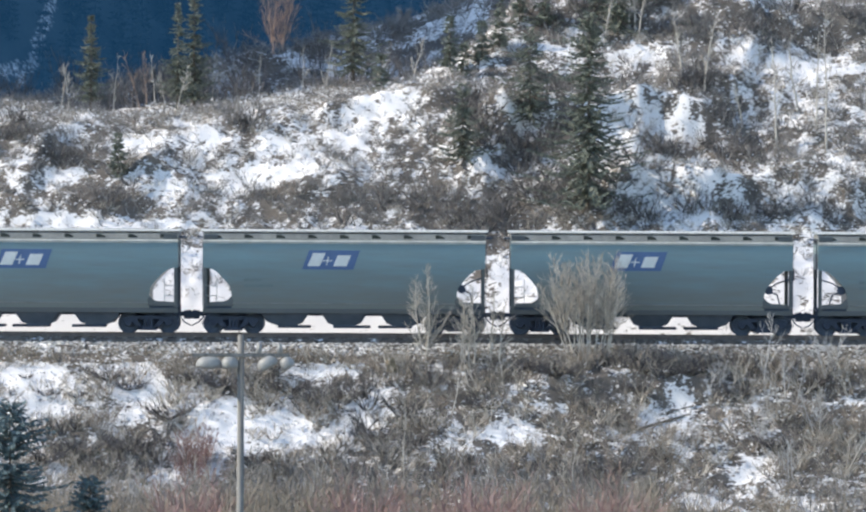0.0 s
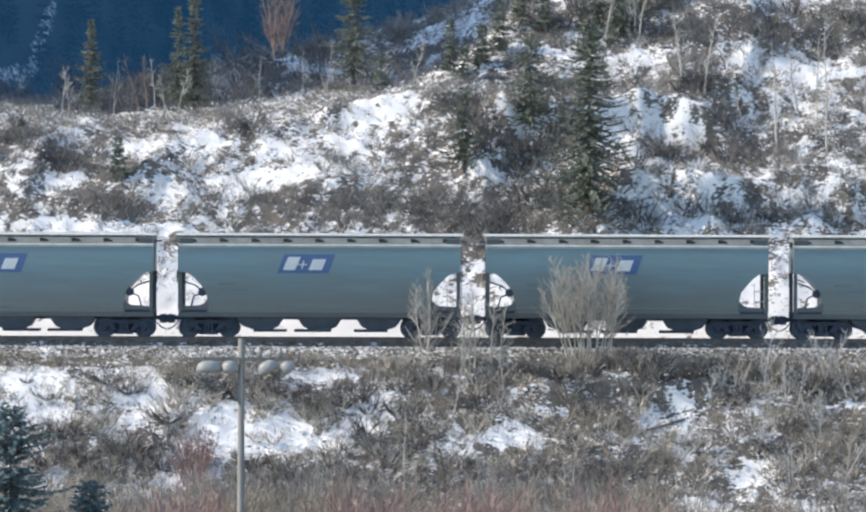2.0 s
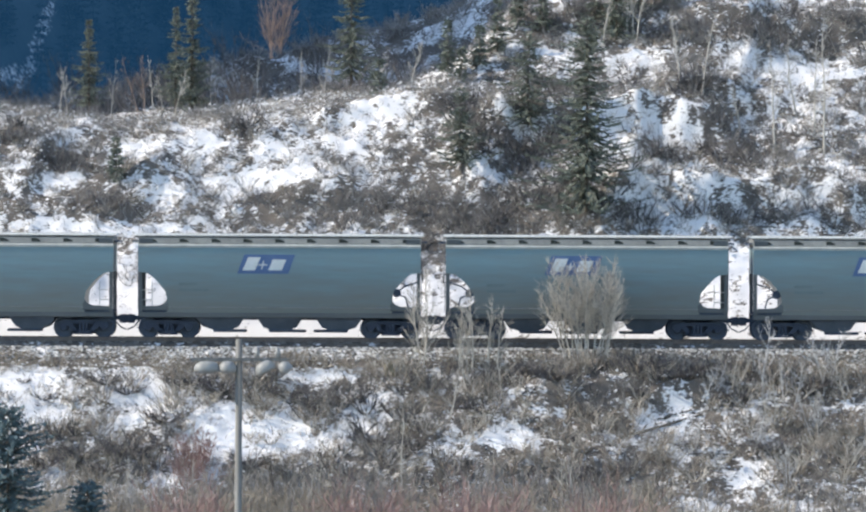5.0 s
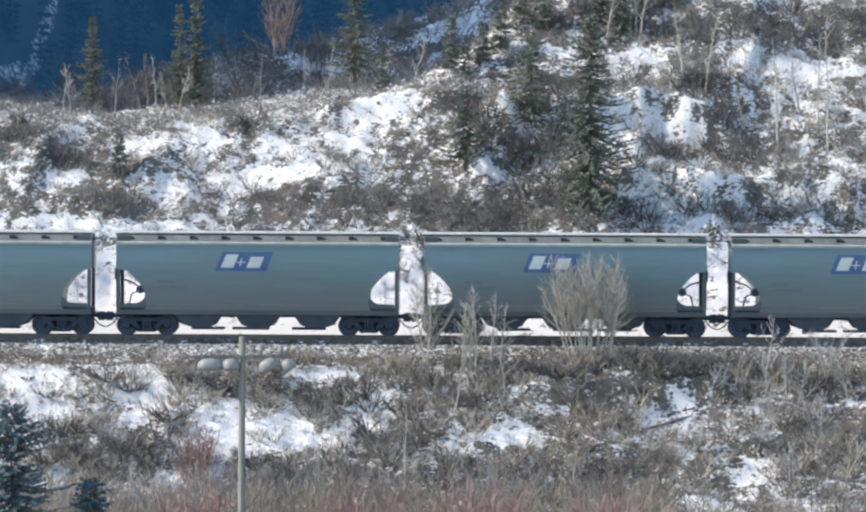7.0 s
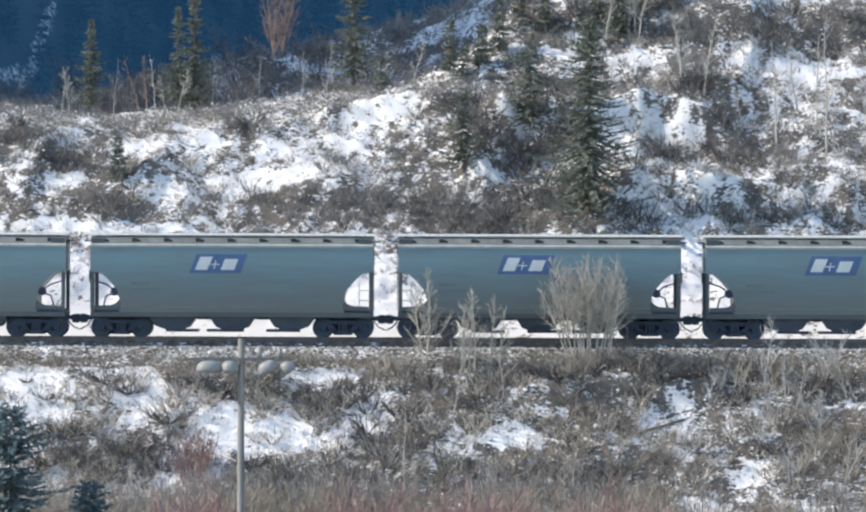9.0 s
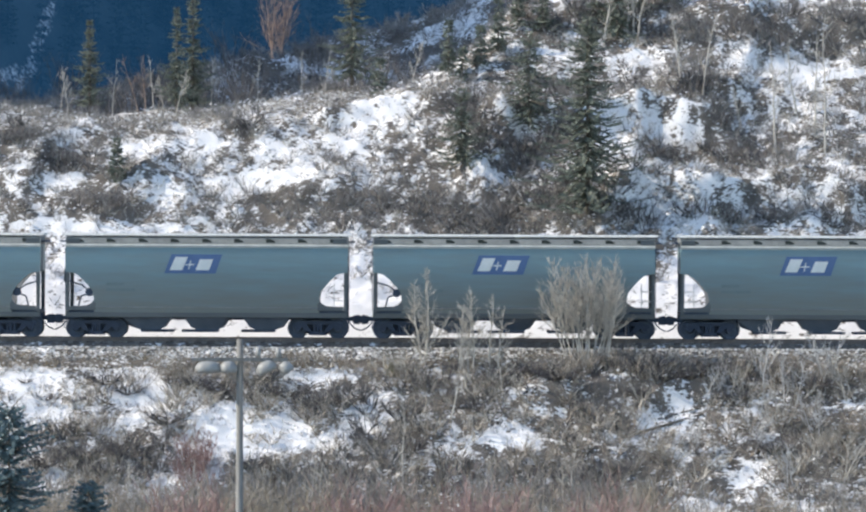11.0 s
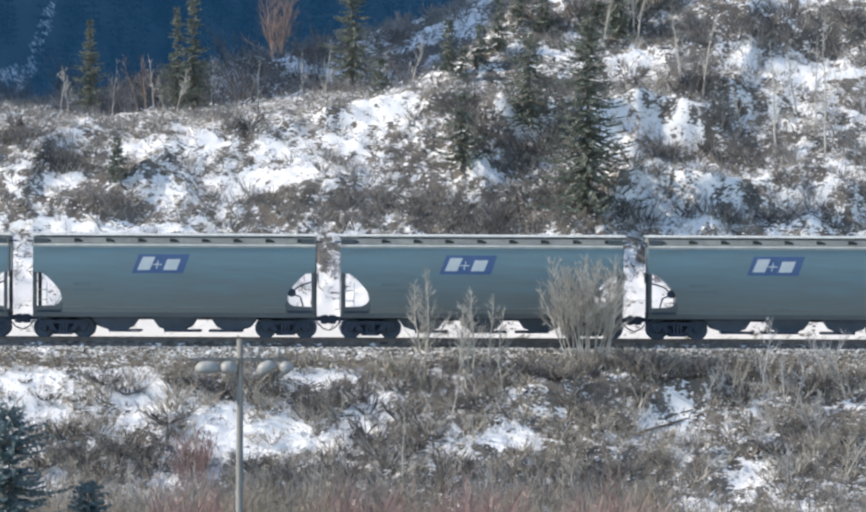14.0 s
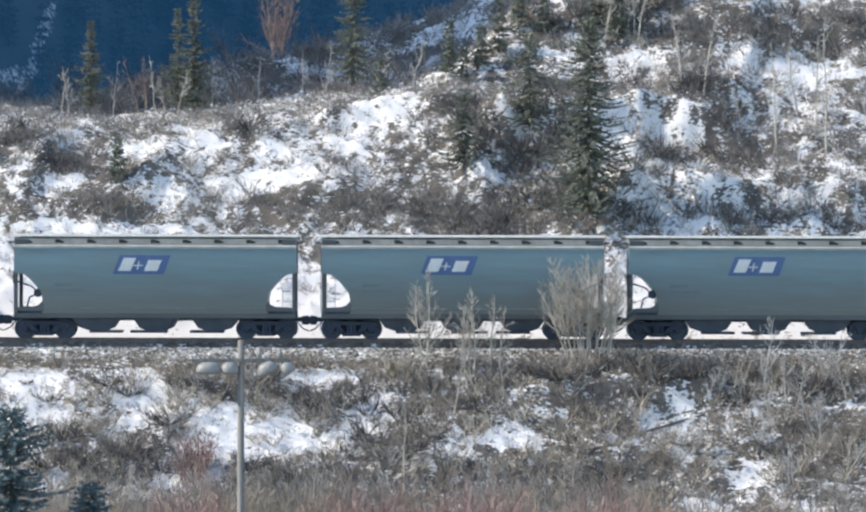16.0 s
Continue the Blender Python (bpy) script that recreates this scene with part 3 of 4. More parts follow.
def lumps(name, label, mat, x, y, r, lift, rng, flat=0.8, category="ballast"):
    """Many small uneven lumps as one mesh."""
    n = len(x)
    base = np.array([(1, 0, 0), (-1, 0, 0), (0, 1, 0), (0, -1, 0), (0, 0, 1), (0, 0, -1)], float)
    tri = np.array([(0, 2, 4), (2, 1, 4), (1, 3, 4), (3, 0, 4), (2, 0, 5), (1, 2, 5), (3, 1, 5), (0, 3, 5)])
    v = base[None] * rng.uniform(0.6, 1.25, (n, 6, 1)) + rng.normal(0, 0.18, (n, 6, 3))
    t = rng.uniform(0, 6.28, n)
    c, s = np.cos(t)[:, None], np.sin(t)[:, None]
    v = np.stack((v[..., 0] * c - v[..., 1] * s, v[..., 0] * s + v[..., 1] * c, v[..., 2] * flat), axis=-1) * r[:, None, None]
    v += np.stack((x, y, height(x, y) + lift), axis=-1)[:, None]
    f = (np.arange(n)[:, None, None] * 6 + tri[None]).reshape(-1, 3)
    ob = new(name, mesh_of(name, v.reshape(-1, 3), f, mat))
    return tagged(ob, label, category, kind="stuff")


def build_ballast():
    rng = np.random.default_rng(5)
    n = 6000
    x = rng.uniform(-23, 23, n)
    y = np.where(rng.uniform(size=n) < 0.8, -1.55 - 1.2 * rng.uniform(0, 1, n) ** 1.7, rng.uniform(1.55, 2.8, n))
    r = rng.uniform(0.04, 0.1, n)
    lumps("ballast", "crushed grey track ballast dusted with snow", STONE, x, y, r, r * 0.35, rng, 0.65)


build_track()
build_ballast()


# ---- brush ----
def scatter(name, label, mat, templates, x, y, size, rng, sink=0.05):
    """Many shrubs too many to count, as one mesh."""
    vs, fs, n = [], [], 0
    turn = rng.uniform(0, 6.28, len(x))
    z = height(x, y) - sink
    pick = rng.integers(0, len(templates), len(x))
    for k, (tv, tf) in enumerate(templates):
        m = np.where(pick == k)[0]
        c, s = np.cos(turn[m])[:, None] * size[m][:, None], np.sin(turn[m])[:, None] * size[m][:, None]
        v = np.stack((tv[None, :, 0] * c - tv[None, :, 1] * s, tv[None, :, 0] * s + tv[None, :, 1] * c, tv[None, :, 2] * size[m][:, None]), axis=-1)
        v += np.stack((x[m], y[m], z[m]), axis=-1)[:, None]
        vs.append(v.reshape(-1, 3))
        fs.append((np.arange(len(m))[:, None, None] * len(tv) + tf[None]).reshape(-1, tf.shape[1]) + n)
        n += len(m) * len(tv)
    ob = new(name, mesh_of(name, np.concatenate(vs), np.concatenate(fs), mat))
    return tagged(ob, label, "brush", kind="stuff")


def clump(rng, stems, spread, forks, thick):
    return blades(*bush_twigs(rng, 1.0, stems, spread, forks, thick), rng)


def build_brush():
    rng = np.random.default_rng(11)
    low = [clump(rng, 10, 0.85, 2, 0.036) for _ in range(8)]
    tall = [clump(rng, 8, 0.4, 4, 0.016) for _ in range(5)]

    def where(n, x0, x1, y0, y1, keep):
        x, y = rng.uniform(x0, x1, n), rng.uniform(y0, y1, n)
        k = rng.uniform(size=n) < keep(x, y)
        return x[k], y[k]

    def stand(x, y, size, seed, least):
        patch = np.clip(3.0 * layers(x, y, size, seed, 3) - 1.1, least, 0.85)
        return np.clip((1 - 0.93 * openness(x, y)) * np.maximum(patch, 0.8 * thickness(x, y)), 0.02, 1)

    x, y = where(3700, -23, 23, 10.7, 30, lambda x, y: stand(x, y, 1.2, 51.0, 0.15) * np.where(x > 2, 1.0, 0.85) * np.where((y > 23.5) & (x < 1), 0.3, 1))
    scatter("hillside_brush", "low leafless grey-brown brush poking through the snow", TWIG_BROWN, low, x, y, rng.uniform(0.3, 0.85, len(x)), rng)
    # the dark twigs also imitate shade at some of the thicket spots
    x, y = where(4700, -23, 23, -13, 29, lambda x, y: 1.1 * thickness(x, y) * (layers(x, y, 1.3, 77.0, 2) > 0.42) * ((y > 10.3) | (y < -3.3)) * np.where(y < -6.5, np.where(x < 4, 0.5, 0), 1))
    scatter("dark_thicket", "dark dense leafless thicket on the slopes", TWIG_DARK, low, x, y, rng.uniform(0.6, 1.25, len(x)), rng)
    x, y = where(2300, -24, 7, 40, 60, lambda x, y: np.clip(3 * layers(x, y, 3.0, 55.0, 3) - 0.9, 0.05, 0.9))
    scatter("flank_brush", "shaded leafless brush on the foot of the far flank", TWIG_BROWN, low, x, y, rng.uniform(0.35, 0.9, len(x)), rng)
    x, y = where(110, -24, -1, 33, 50, lambda x, y: np.clip(3 * layers(x, y, 3.0, 57.0, 2) - 0.7, 0.1, 1))
    # darker twigs here: the shade behind the crest is put into their colour
    scatter("crest_thicket", "dim grey leafless thicket behind the slope's crest", TWIG_DARK, tall, x, y, rng.uniform(1.0, 2.6, len(x)), rng)
    x, y = where(900, -23, 23, 7.0, 10.8, lambda x, y: stand(x, y, 1.0, 51.0, 0.15))
    scatter("bank_brush", "sparse leafless brush on the snowy bank behind the track", TWIG_BROWN, low, x, y, rng.uniform(0.2, 0.6, len(x)), rng)
    x, y = where(2500, -22, 22, -14.5, -3.1, lambda x, y: stand(x, y, 1.1, 61.0, 0.15))
    n = int(0.55 * len(x))
    scatter("embankment_brush", "dense leafless warm grey-brown brush on the embankment", TWIG_WARM, low, x[:n], y[:n], rng.uniform(0.45, 1.1, n), rng)
    scatter("pale_brush", "pale grey leafless brush on the embankment", TWIG_PALE, low, x[n:], y[n:], rng.uniform(0.45, 1.1, len(x) - n), rng)
    x, y = where(650, -22, 22, -14.5, -3.0, lambda x, y: stand(x, y, 1.4, 81.0, 0.1))
    scatter("dry_grass", "tufts of tan dry grass on the embankment", TWIG_TAN, low, x, y, rng.uniform(0.2, 0.5, len(x)), rng)
    tuft = [clump(rng, 5, 0.9, -2, 0.05) for _ in range(6)]
    x, y = where(7000, -23, 23, 10.2, 30, lambda x, y: np.clip(2.6 * layers(x, y, 0.9, 63.0, 3) - 0.85, 0.03, 0.8) * (1 - 0.9 * openness(x, y)) * np.where((y > 23.5) & (x < 1), 0.4, 1))
    scatter("small_shrubs", "small pale grey shrubs dotting the snow", TWIG_PALE, low, x, y, rng.uniform(0.18, 0.45, len(x)), rng)
    x, y = where(9000, -23, 23, 5.7, 27, lambda x, y: np.clip(2.0 * layers(x, y, 2.2, 67.0, 3) - 0.45, 0.1, 0.9) * np.where(y < 9, 0.4, 1))
    scatter("poking_stems", "short dry stems poking through the snow", TWIG_BROWN, tuft, x, y, rng.uniform(0.15, 0.45, len(x)), rng)
    x, y = where(3800, -22, 22, -13.5, -3.2, lambda x, y: np.clip(2.0 * layers(x, y, 2.2, 68.0, 3) - 0.45, 0.1, 0.9))
    scatter("poking_stems", "short dry stems poking through the snow", TWIG_BROWN, tuft, x, y, rng.uniform(0.15, 0.38, len(x)), rng)
    x, y = where(2600, -22, 22, -12.5, -3.4, lambda x, y: np.clip(4.0 * layers(x, y, 0.7, 69.0, 3) - 1.7, 0.02, 0.9) * np.where(x < 0, 1.0, 0.6))
    scatter("low_shrubs", "low dark grey shrubs breaking up the embankment snow", TWIG_SLATE, low, x, y, rng.uniform(0.14, 0.34, len(x)), rng)
    x, y = where(320, -20, 20, -30, -13.5, lambda x, y: np.where(x > 9.5, 0.12, 1.0))
    scatter("valley_thicket", "tall tan leafless thicket along the foot of the embankment", TWIG_TAN, tall, x, y, rng.uniform(1.2, 2.3, len(x)), rng)
    x, y = where(420, -20, 20, -22, -12.0, lambda x, y: np.clip(2.6 * layers(x, y, 2.5, 19.0, 2) - 0.9, 0.02, 1) * np.where(x > 9.5, 0.1, 1.0))
    scatter("grey_thicket", "tall grey-brown leafless thicket along the foot of the embankment", TWIG_BROWN, tall, x, y, rng.uniform(1.3, 2.5, len(x)), rng)
    x, y = where(1500, -22, 22, -3.7, -2.2, lambda x, y: np.clip(2.4 * layers(x, y, 2.0, 15.0, 2) - 0.6, 0.1, 1))
    scatter("trackside_grass", "dry tan grass along the edge of the ballast", TWIG_TAN, low, x, y, rng.uniform(0.15, 0.38, len(x)), rng)
    x = np.concatenate([rng.normal(c, 0.42, 9) for c in (-2.8, 0.9, 2.6, 6.9, -9.4)])
    y = rng.uniform(-36, -31, len(x))
    x, y = np.concatenate((x, rng.normal(-10.2, 0.45, 14))), np.concatenate((y, rng.uniform(-11.5, -10, 14)))
    scatter("red_osier", "reddish leafless osier stems along the foot of the embankment", BARK_RED, tall, x, y, np.where(y > -20, rng.uniform(0.9, 1.5, len(x)), rng.uniform(2.2, 3.1, len(x))), rng)


build_brush()


def build_clinging_snow():
    """Small lumps of snow caught in the brush."""
    rng = np.random.default_rng(29)
    n = 38000
    x = rng.uniform(-22, 22, n)
    y = np.where(rng.uniform(size=n) < 0.5, rng.uniform(-14, -3.2, n), rng.uniform(9, 28, n))
    k = rng.uniform(size=n) < (0.25 + 0.75 * layers(x, y, 1.5, 33.0, 3) ** 2) * (1 - 0.75 * thickness(x, y))
    x, y = x[k], y[k]
    r = rng.uniform(0.03, 0.1, len(x)) * rng.uniform(0.6, 1.2, len(x))
    lumps("clinging_snow", "small lumps of snow caught low in the brush", FROST, x, y, r, rng.uniform(0.0, 0.5, len(x)) ** 1.5, rng, 0.55, "snow")


build_clinging_snow()


def build_bushes():
    """The larger bushes that stand out singly."""
    rng = np.random.default_rng(23)
    kinds = []
    for k in range(6):
        root = tagged(new("bush"), "leafless twiggy grey-brown bush in patchy snow", "bush", "bushes on the slopes")
        tagged(part("twig_crown", mesh_of("twig_crown", *tubes(*bush_twigs(rng, 1.0, 9, 0.8, 3, 0.016)), TWIG_BROWN), TWIG_BROWN, root), kind="stuff")
        kinds.append(root)
    spots = []
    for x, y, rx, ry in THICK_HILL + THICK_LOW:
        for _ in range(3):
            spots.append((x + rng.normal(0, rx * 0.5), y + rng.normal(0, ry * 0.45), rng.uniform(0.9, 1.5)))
    spots += [(-16.1, -3.1, 0.8), (-16.6, -3.2, 0.7), (-6.0, -3.2, 0.7), (13.4, -4.7, 1.3), (-4.7, -7.0, 1.7)]
    for k, (x, y, s) in enumerate(spots):
        m = pose(x, y, float(height(x, y)) - 0.03, 0, 0, rng.uniform(0, 360)) @ Matrix.Diagonal((s, s, s * rng.uniform(0.85, 1.15), 1))
        ob = kinds[k] if k < 6 else copy_thing(kinds[k % 6], Matrix())
        ob.matrix_basis = m


build_bushes()


def build_dense_bushes():
    """Dark rounded bushes that stand out of the snow."""
    rng = np.random.default_rng(37)
    kinds = []
    for k in range(6):
        root = tagged(new("bush"), "dense dark grey rounded bush in patchy snow", "bush", "dark bushes on the embankment")
        v, f = blades(*bush_twigs(rng, 1.0, 64, 1.3, 3, 0.034), rng)
        tagged(part("twig_crown", mesh_of("twig_crown", v * (1, 1, 0.75), f, TWIG_SLATE), TWIG_SLATE, root), kind="stuff")
        kinds.append(root)
    for k, (x, y, s) in enumerate(DARK_BUSHES):
        ob = kinds[k] if k < 6 else copy_thing(kinds[k % 6], Matrix())
        ob.matrix_basis = pose(x, y, float(height(x, y)) - 0.03, 0, 0, rng.uniform(0, 360)) @ Matrix.Diagonal((s, s, s * rng.uniform(0.8, 1.1), 1))


DARK_BUSHES = ((-18.0, -4.4, 0.4), (-17.0, -5.5, 0.5), (-15.7, -5.6, 0.6), (-14.4, -4.4, 1.1), (-13.4, -5.0, 0.9), (-10.4, -4.4, 0.9), (-9.2, -4.9, 1.4),
               (-11.6, -7.2, 1.1), (-6.3, -5.0, 1.3), (-5.2, -5.6, 1.2), (-2.4, -7.9, 1.1), (-0.6, -8.8, 1.0), (4.8, -4.3, 1.3), (5.5, -5.3, 1.1),
               (2.2, -6.3, 0.9), (9.6, -4.2, 1.5), (12.0, -4.2, 1.4), (10.9, -4.8, 1.1), (9.2, -5.6, 0.9), (13.4, -5.2, 1.0), (16.8, -4.6, 1.4),
               (-7.8, -9.6, 1.2), (7.6, -10.2, 1.4), (6.2, -10.8, 1.2), (14.8, -8.4, 1.1), (-15.2, -9.0, 1.4), (-13.0, -9.2, 1.4), (-16.6, -9.8, 1.2), (-14.0, -10.4, 1.3))
build_dense_bushes()

# ---- trees ----
spruce(7.38, 11.55, 9.3, 3.7, 1, "tall dark green spruce rising over the railway", whorls=52, sparse=0.2, twig=0.2)
spruce(4.71, 18.0, 4.6, 2.6, 2, "bushy green spruce on the snowy slope", whorls=26, sparse=0.4, twig=0.17)
spruce(1.42, 15.7, 3.6, 2.2, 3, "small dull green spruce among brush", whorls=22, sparse=0.4, twig=0.16)
spruce(-15.1, 14.45, 2.1, 0.6, 4, "very small spruce in snowy brush", whorls=14, sparse=0.2)
spruce(-17.41, 29.0, 5.3, 1.35, 5, "slender sunlit spruce at the slope's crest", whorls=32, sparse=0.35, low=0.2, twig=0.16, taper=0.95)
spruce(-12.8, 25.0, 5.4, 1.35, 6, "slender green spruce, one of a close pair", whorls=32, sparse=0.35, low=0.15, twig=0.16, taper=0.95)
spruce(-12.07, 27.0, 6.2, 1.55, 7, "taller green spruce, one of a close pair", whorls=36, sparse=0.3, low=0.12, twig=0.16, taper=0.9)
spruce(-4.06, 28.0, 6.6, 2.1, 8, "large ragged spruce at the slope's crest", whorls=34, sparse=0.35, low=0.15, twig=0.17, taper=0.85)
spruce(0.82, 23.35, 2.8, 0.6, 9, "small yellowish green spruce on the crest", whorls=14)
spruce(9.28, 25.95, 4.2, 1.4, 10, "dark spruce high on the slope", whorls=20, sparse=0.3)
spruce(5.55, 26.15, 2.4, 1.0, 12, "small ragged spruce high on the slope", whorls=14, sparse=0.3)
bare_tree(-8.98, 63.0, 5.4, 0.05, 13, "tall reddish-tan bare tree at the slope's crest", BARK_TAN, group="hillside bare trees", stems=4, gather=0.35, fan=0.16, spread=0.34, limbs=24, low=0.1, thin=1.1)
spruce(-11.6, -90.0, 8.4, 4.0, 14, "dense blue spruce in the valley", whorls=60, needles=NEEDLES_BLUE, group="valley spruces", twig=0.17)
spruce(-9.4, -90.0, 6.4, 2.3, 15, "smaller blue spruce in the valley", whorls=46, needles=NEEDLES_BLUE, group="valley spruces", twig=0.17)

bare_tree(-0.33, -3.3, 4.7, 0.055, 21, "bare pale aspen sapling beside the track", BARK_PALE, group="trackside aspens", stems=2, gather=0.12, fan=0.05, spread=0.3, limbs=34, low=0.16, thin=1.0)
bare_tree(1.64, -3.4, 4.2, 0.05, 22, "bare pale aspen sapling beside the track", BARK_PALE, group="trackside aspens", stems=3, gather=0.35, fan=0.16, spread=0.36, limbs=20, low=0.18, thin=1.1)
bare_tree(2.75, -3.4, 4.0, 0.045, 23, "thin bare aspen sapling beside the track", BARK_PALE, group="trackside aspens", stems=2, gather=0.3, fan=0.16, spread=0.32, limbs=18, low=0.22, thin=1.1)
bare_tree(6.95, -3.4, 5.6, 0.036, 24, "wide many-stemmed bare tree beside the track", BARK_PALE, group="trackside aspens", stems=20, gather=0.8, fan=0.25, lean=0.03, spread=0.34, limbs=20, low=0.3, thin=1.1)
bare_tree(14.69, -4.95, 3.6, 0.035, 25, "pale frosty bare sapling on the embankment", BARK_FROST, group="embankment saplings", spread=0.4, limbs=14, low=0.1, thin=1.5)
bare_tree(-1.14, -10.95, 4.4, 0.035, 26, "slim pale bare sapling on the embankment", BARK_PALE, group="embankment saplings", spread=0.12, limbs=7, low=0.3)
bare_tree(0.77, -7.0, 2.9, 0.04, 27, "leaning pale bare sapling on the embankment", BARK_PALE, group="embankment saplings", spread=0.25, limbs=7, low=0.3, lean=0.2)
bare_tree(1.7, -5.2, 2.6, 0.04, 28, "crooked pale bare sapling on the embankment", BARK_PALE, group="embankment saplings", spread=0.3, limbs=9, low=0.2, lean=0.2)
bare_tree(3.2, -5.6, 2.2, 0.035, 29, "crooked pale bare sapling on the embankment", BARK_PALE, group="embankment saplings", spread=0.35, limbs=9, low=0.2, lean=0.25)
CREST_TREES = ((-16.23, 29.0, 3.3, "white dead tree with broken limbs"), (-14.63, 28.0, 3.3, "orange-tinged bare tree on the crest"), (-12.64, 20.75, 2.6, "short bare tree on the crest"),
               (-19.0, 30.0, 2.6, "spreading bare tree on the crest"), (-14.0, 27.0, 2.9, "thin bare tree on the crest"), (-13.4, 26.0, 2.2, "thin bare tree on the crest"),
               (-5.4, 25.0, 2.9, "spreading bare tree on the crest"), (-1.1, 23.6, 2.4, "spreading bare tree on the crest"), (-8.8, 27.0, 2.4, "thin bare tree on the crest"), (-14.9, 30.0, 3.4, "orange-tinged bare tree on the crest"),
               (-18.4, 29.0, 2.8, "spreading bare tree on the crest"), (-11.2, 27.5, 2.8, "thin bare tree on the crest"), (-6.6, 27.0, 2.6, "spreading bare tree on the crest"), (-2.9, 25.5, 2.6, "spreading bare tree on the crest"))
for k, (x, y, tall, label) in enumerate(CREST_TREES):
    bare_tree(x, y, tall, 0.026, 31 + k, label, BARK_TAN if "orange" in label else BARK_PALE, name="dead_tree" if k == 0 else "bare_tree", group="hillside bare trees", spread=0.22 + 0.05 * (k % 4), limbs=7 + 3 * (k % 3), low=0.2 + 0.1 * (k % 3), thin=1.0, lean=0.14)
for k, (x, y, tall) in enumerate(((8.6, 25.3, 3.0), (9.85, 25.9, 3.2), (10.25, 25.3, 3.6))):
    bare_tree(x, y, tall, 0.05, 53 + k, "pale bare aspen high on the snowy slope", BARK_PALE, group="slope aspens", spread=0.25, limbs=12, low=0.3, lean=0.12, thin=1.3)
for k, (x, y, tall) in enumerate(((15.14, 19.3, 1.9), (16.7, 17.2, 4.6), (18.68, 18.65, 4.0), (19.03, 16.6, 6.1), (13.28, 19.9, 3.4), (10.12, 25.95, 3.2), (12.2, 20.5, 3.0), (17.9, 20.0, 3.4))):
    bare_tree(x, y, tall * 1.2, 0.062, 40 + k, "thin straight bare aspen on the snowy slope", BARK_PALE, group="slope aspens", spread=0.2, limbs=12, low=0.3, thin=1.3)
for k, (x, y, tall) in enumerate(((13.4, -4.9, 2.0), (15.8, -5.6, 2.4), (17.6, -4.4, 2.8), (18.6, -5.5, 2.6), (16.9, -7.5, 2.4), (12.4, -5.4, 1.8), (14.9, -6.8, 2.2), (19.2, -8.0, 2.6), (14.2, -8.6, 2.2), (17.8, -10.0, 2.6), (11.4, -8.6, 1.8), (15.6, -10.4, 2.0))):
    bare_tree(x, y, tall, 0.03, 60 + k, "crooked frosty pale sapling in the brush", BARK_FROST if k % 3 else BARK_PALE, group="embankment saplings", stems=2, gather=0.3, spread=0.55, limbs=9, low=0.15, lean=0.3, thin=1.3)
for k, (x, y, tall) in enumerate(((-6.2, -15.0, 4.2), (-4.9, -16.0, 4.6), (0.6, -15.5, 4.4), (5.9, -14.5, 4.6), (7.6, -15.0, 4.4), (-9.8, -15.0, 3.8), (9.6, -15.5, 3.6), (-12.6, -15.5, 3.4))):
    bare_tree(x, y, tall, 0.035, 80 + k, "slim bare sapling at the foot of the embankment", BARK_PALE if k % 2 else BARK_GREY, group="valley saplings", stems=2, gather=0.3, spread=0.25, limbs=12, low=0.2, thin=1.3)
for k, (x, y, tall, reach) in enumerate(((2.4, 23.6, 2.0, 0.7), (3.3, 24.5, 2.6, 0.8), (4.3, 26.5, 2.2, 0.8), (1.5, 22.5, 1.6, 0.6), (-2.6, 23.5, 2.2, 0.7), (8.2, 27.0, 3.0, 1.0), (10.6, 27.5, 3.0, 1.0), (11.8, 28.0, 2.6, 0.9))):
    spruce(x, y, tall, reach, 100 + k, "small ragged spruce along the slope's crest", whorls=14, sparse=0.35, group="crest spruces")


FLANK_CHUTES = ((-46.9, 27.0, 0.9, 5.5), (-47.8, 23.0, 1.0, 2.5), (-50.2, 21.0, 1.6, 1.5), (-40.0, 32.5, 1.2, 1.0), (-48.2, 20.5, 0.9, 2.5), (-27.0, 25.0, 1.5, 1.2), (-60.0, 45.0, 3.0, 9.0))


def flank_point(x, v):
    """A point of the far flank, v metres up its slope, which turns away from the sun."""
    y = 440 + 1.78 * x + v
    z = 0.9 * v + 9.0 * (layers(x, v, 40.0, 5.0, 4) - 0.5) + 2.0 * (layers(x, v, 5.0, 25.0, 3) - 0.5)
    return y, z


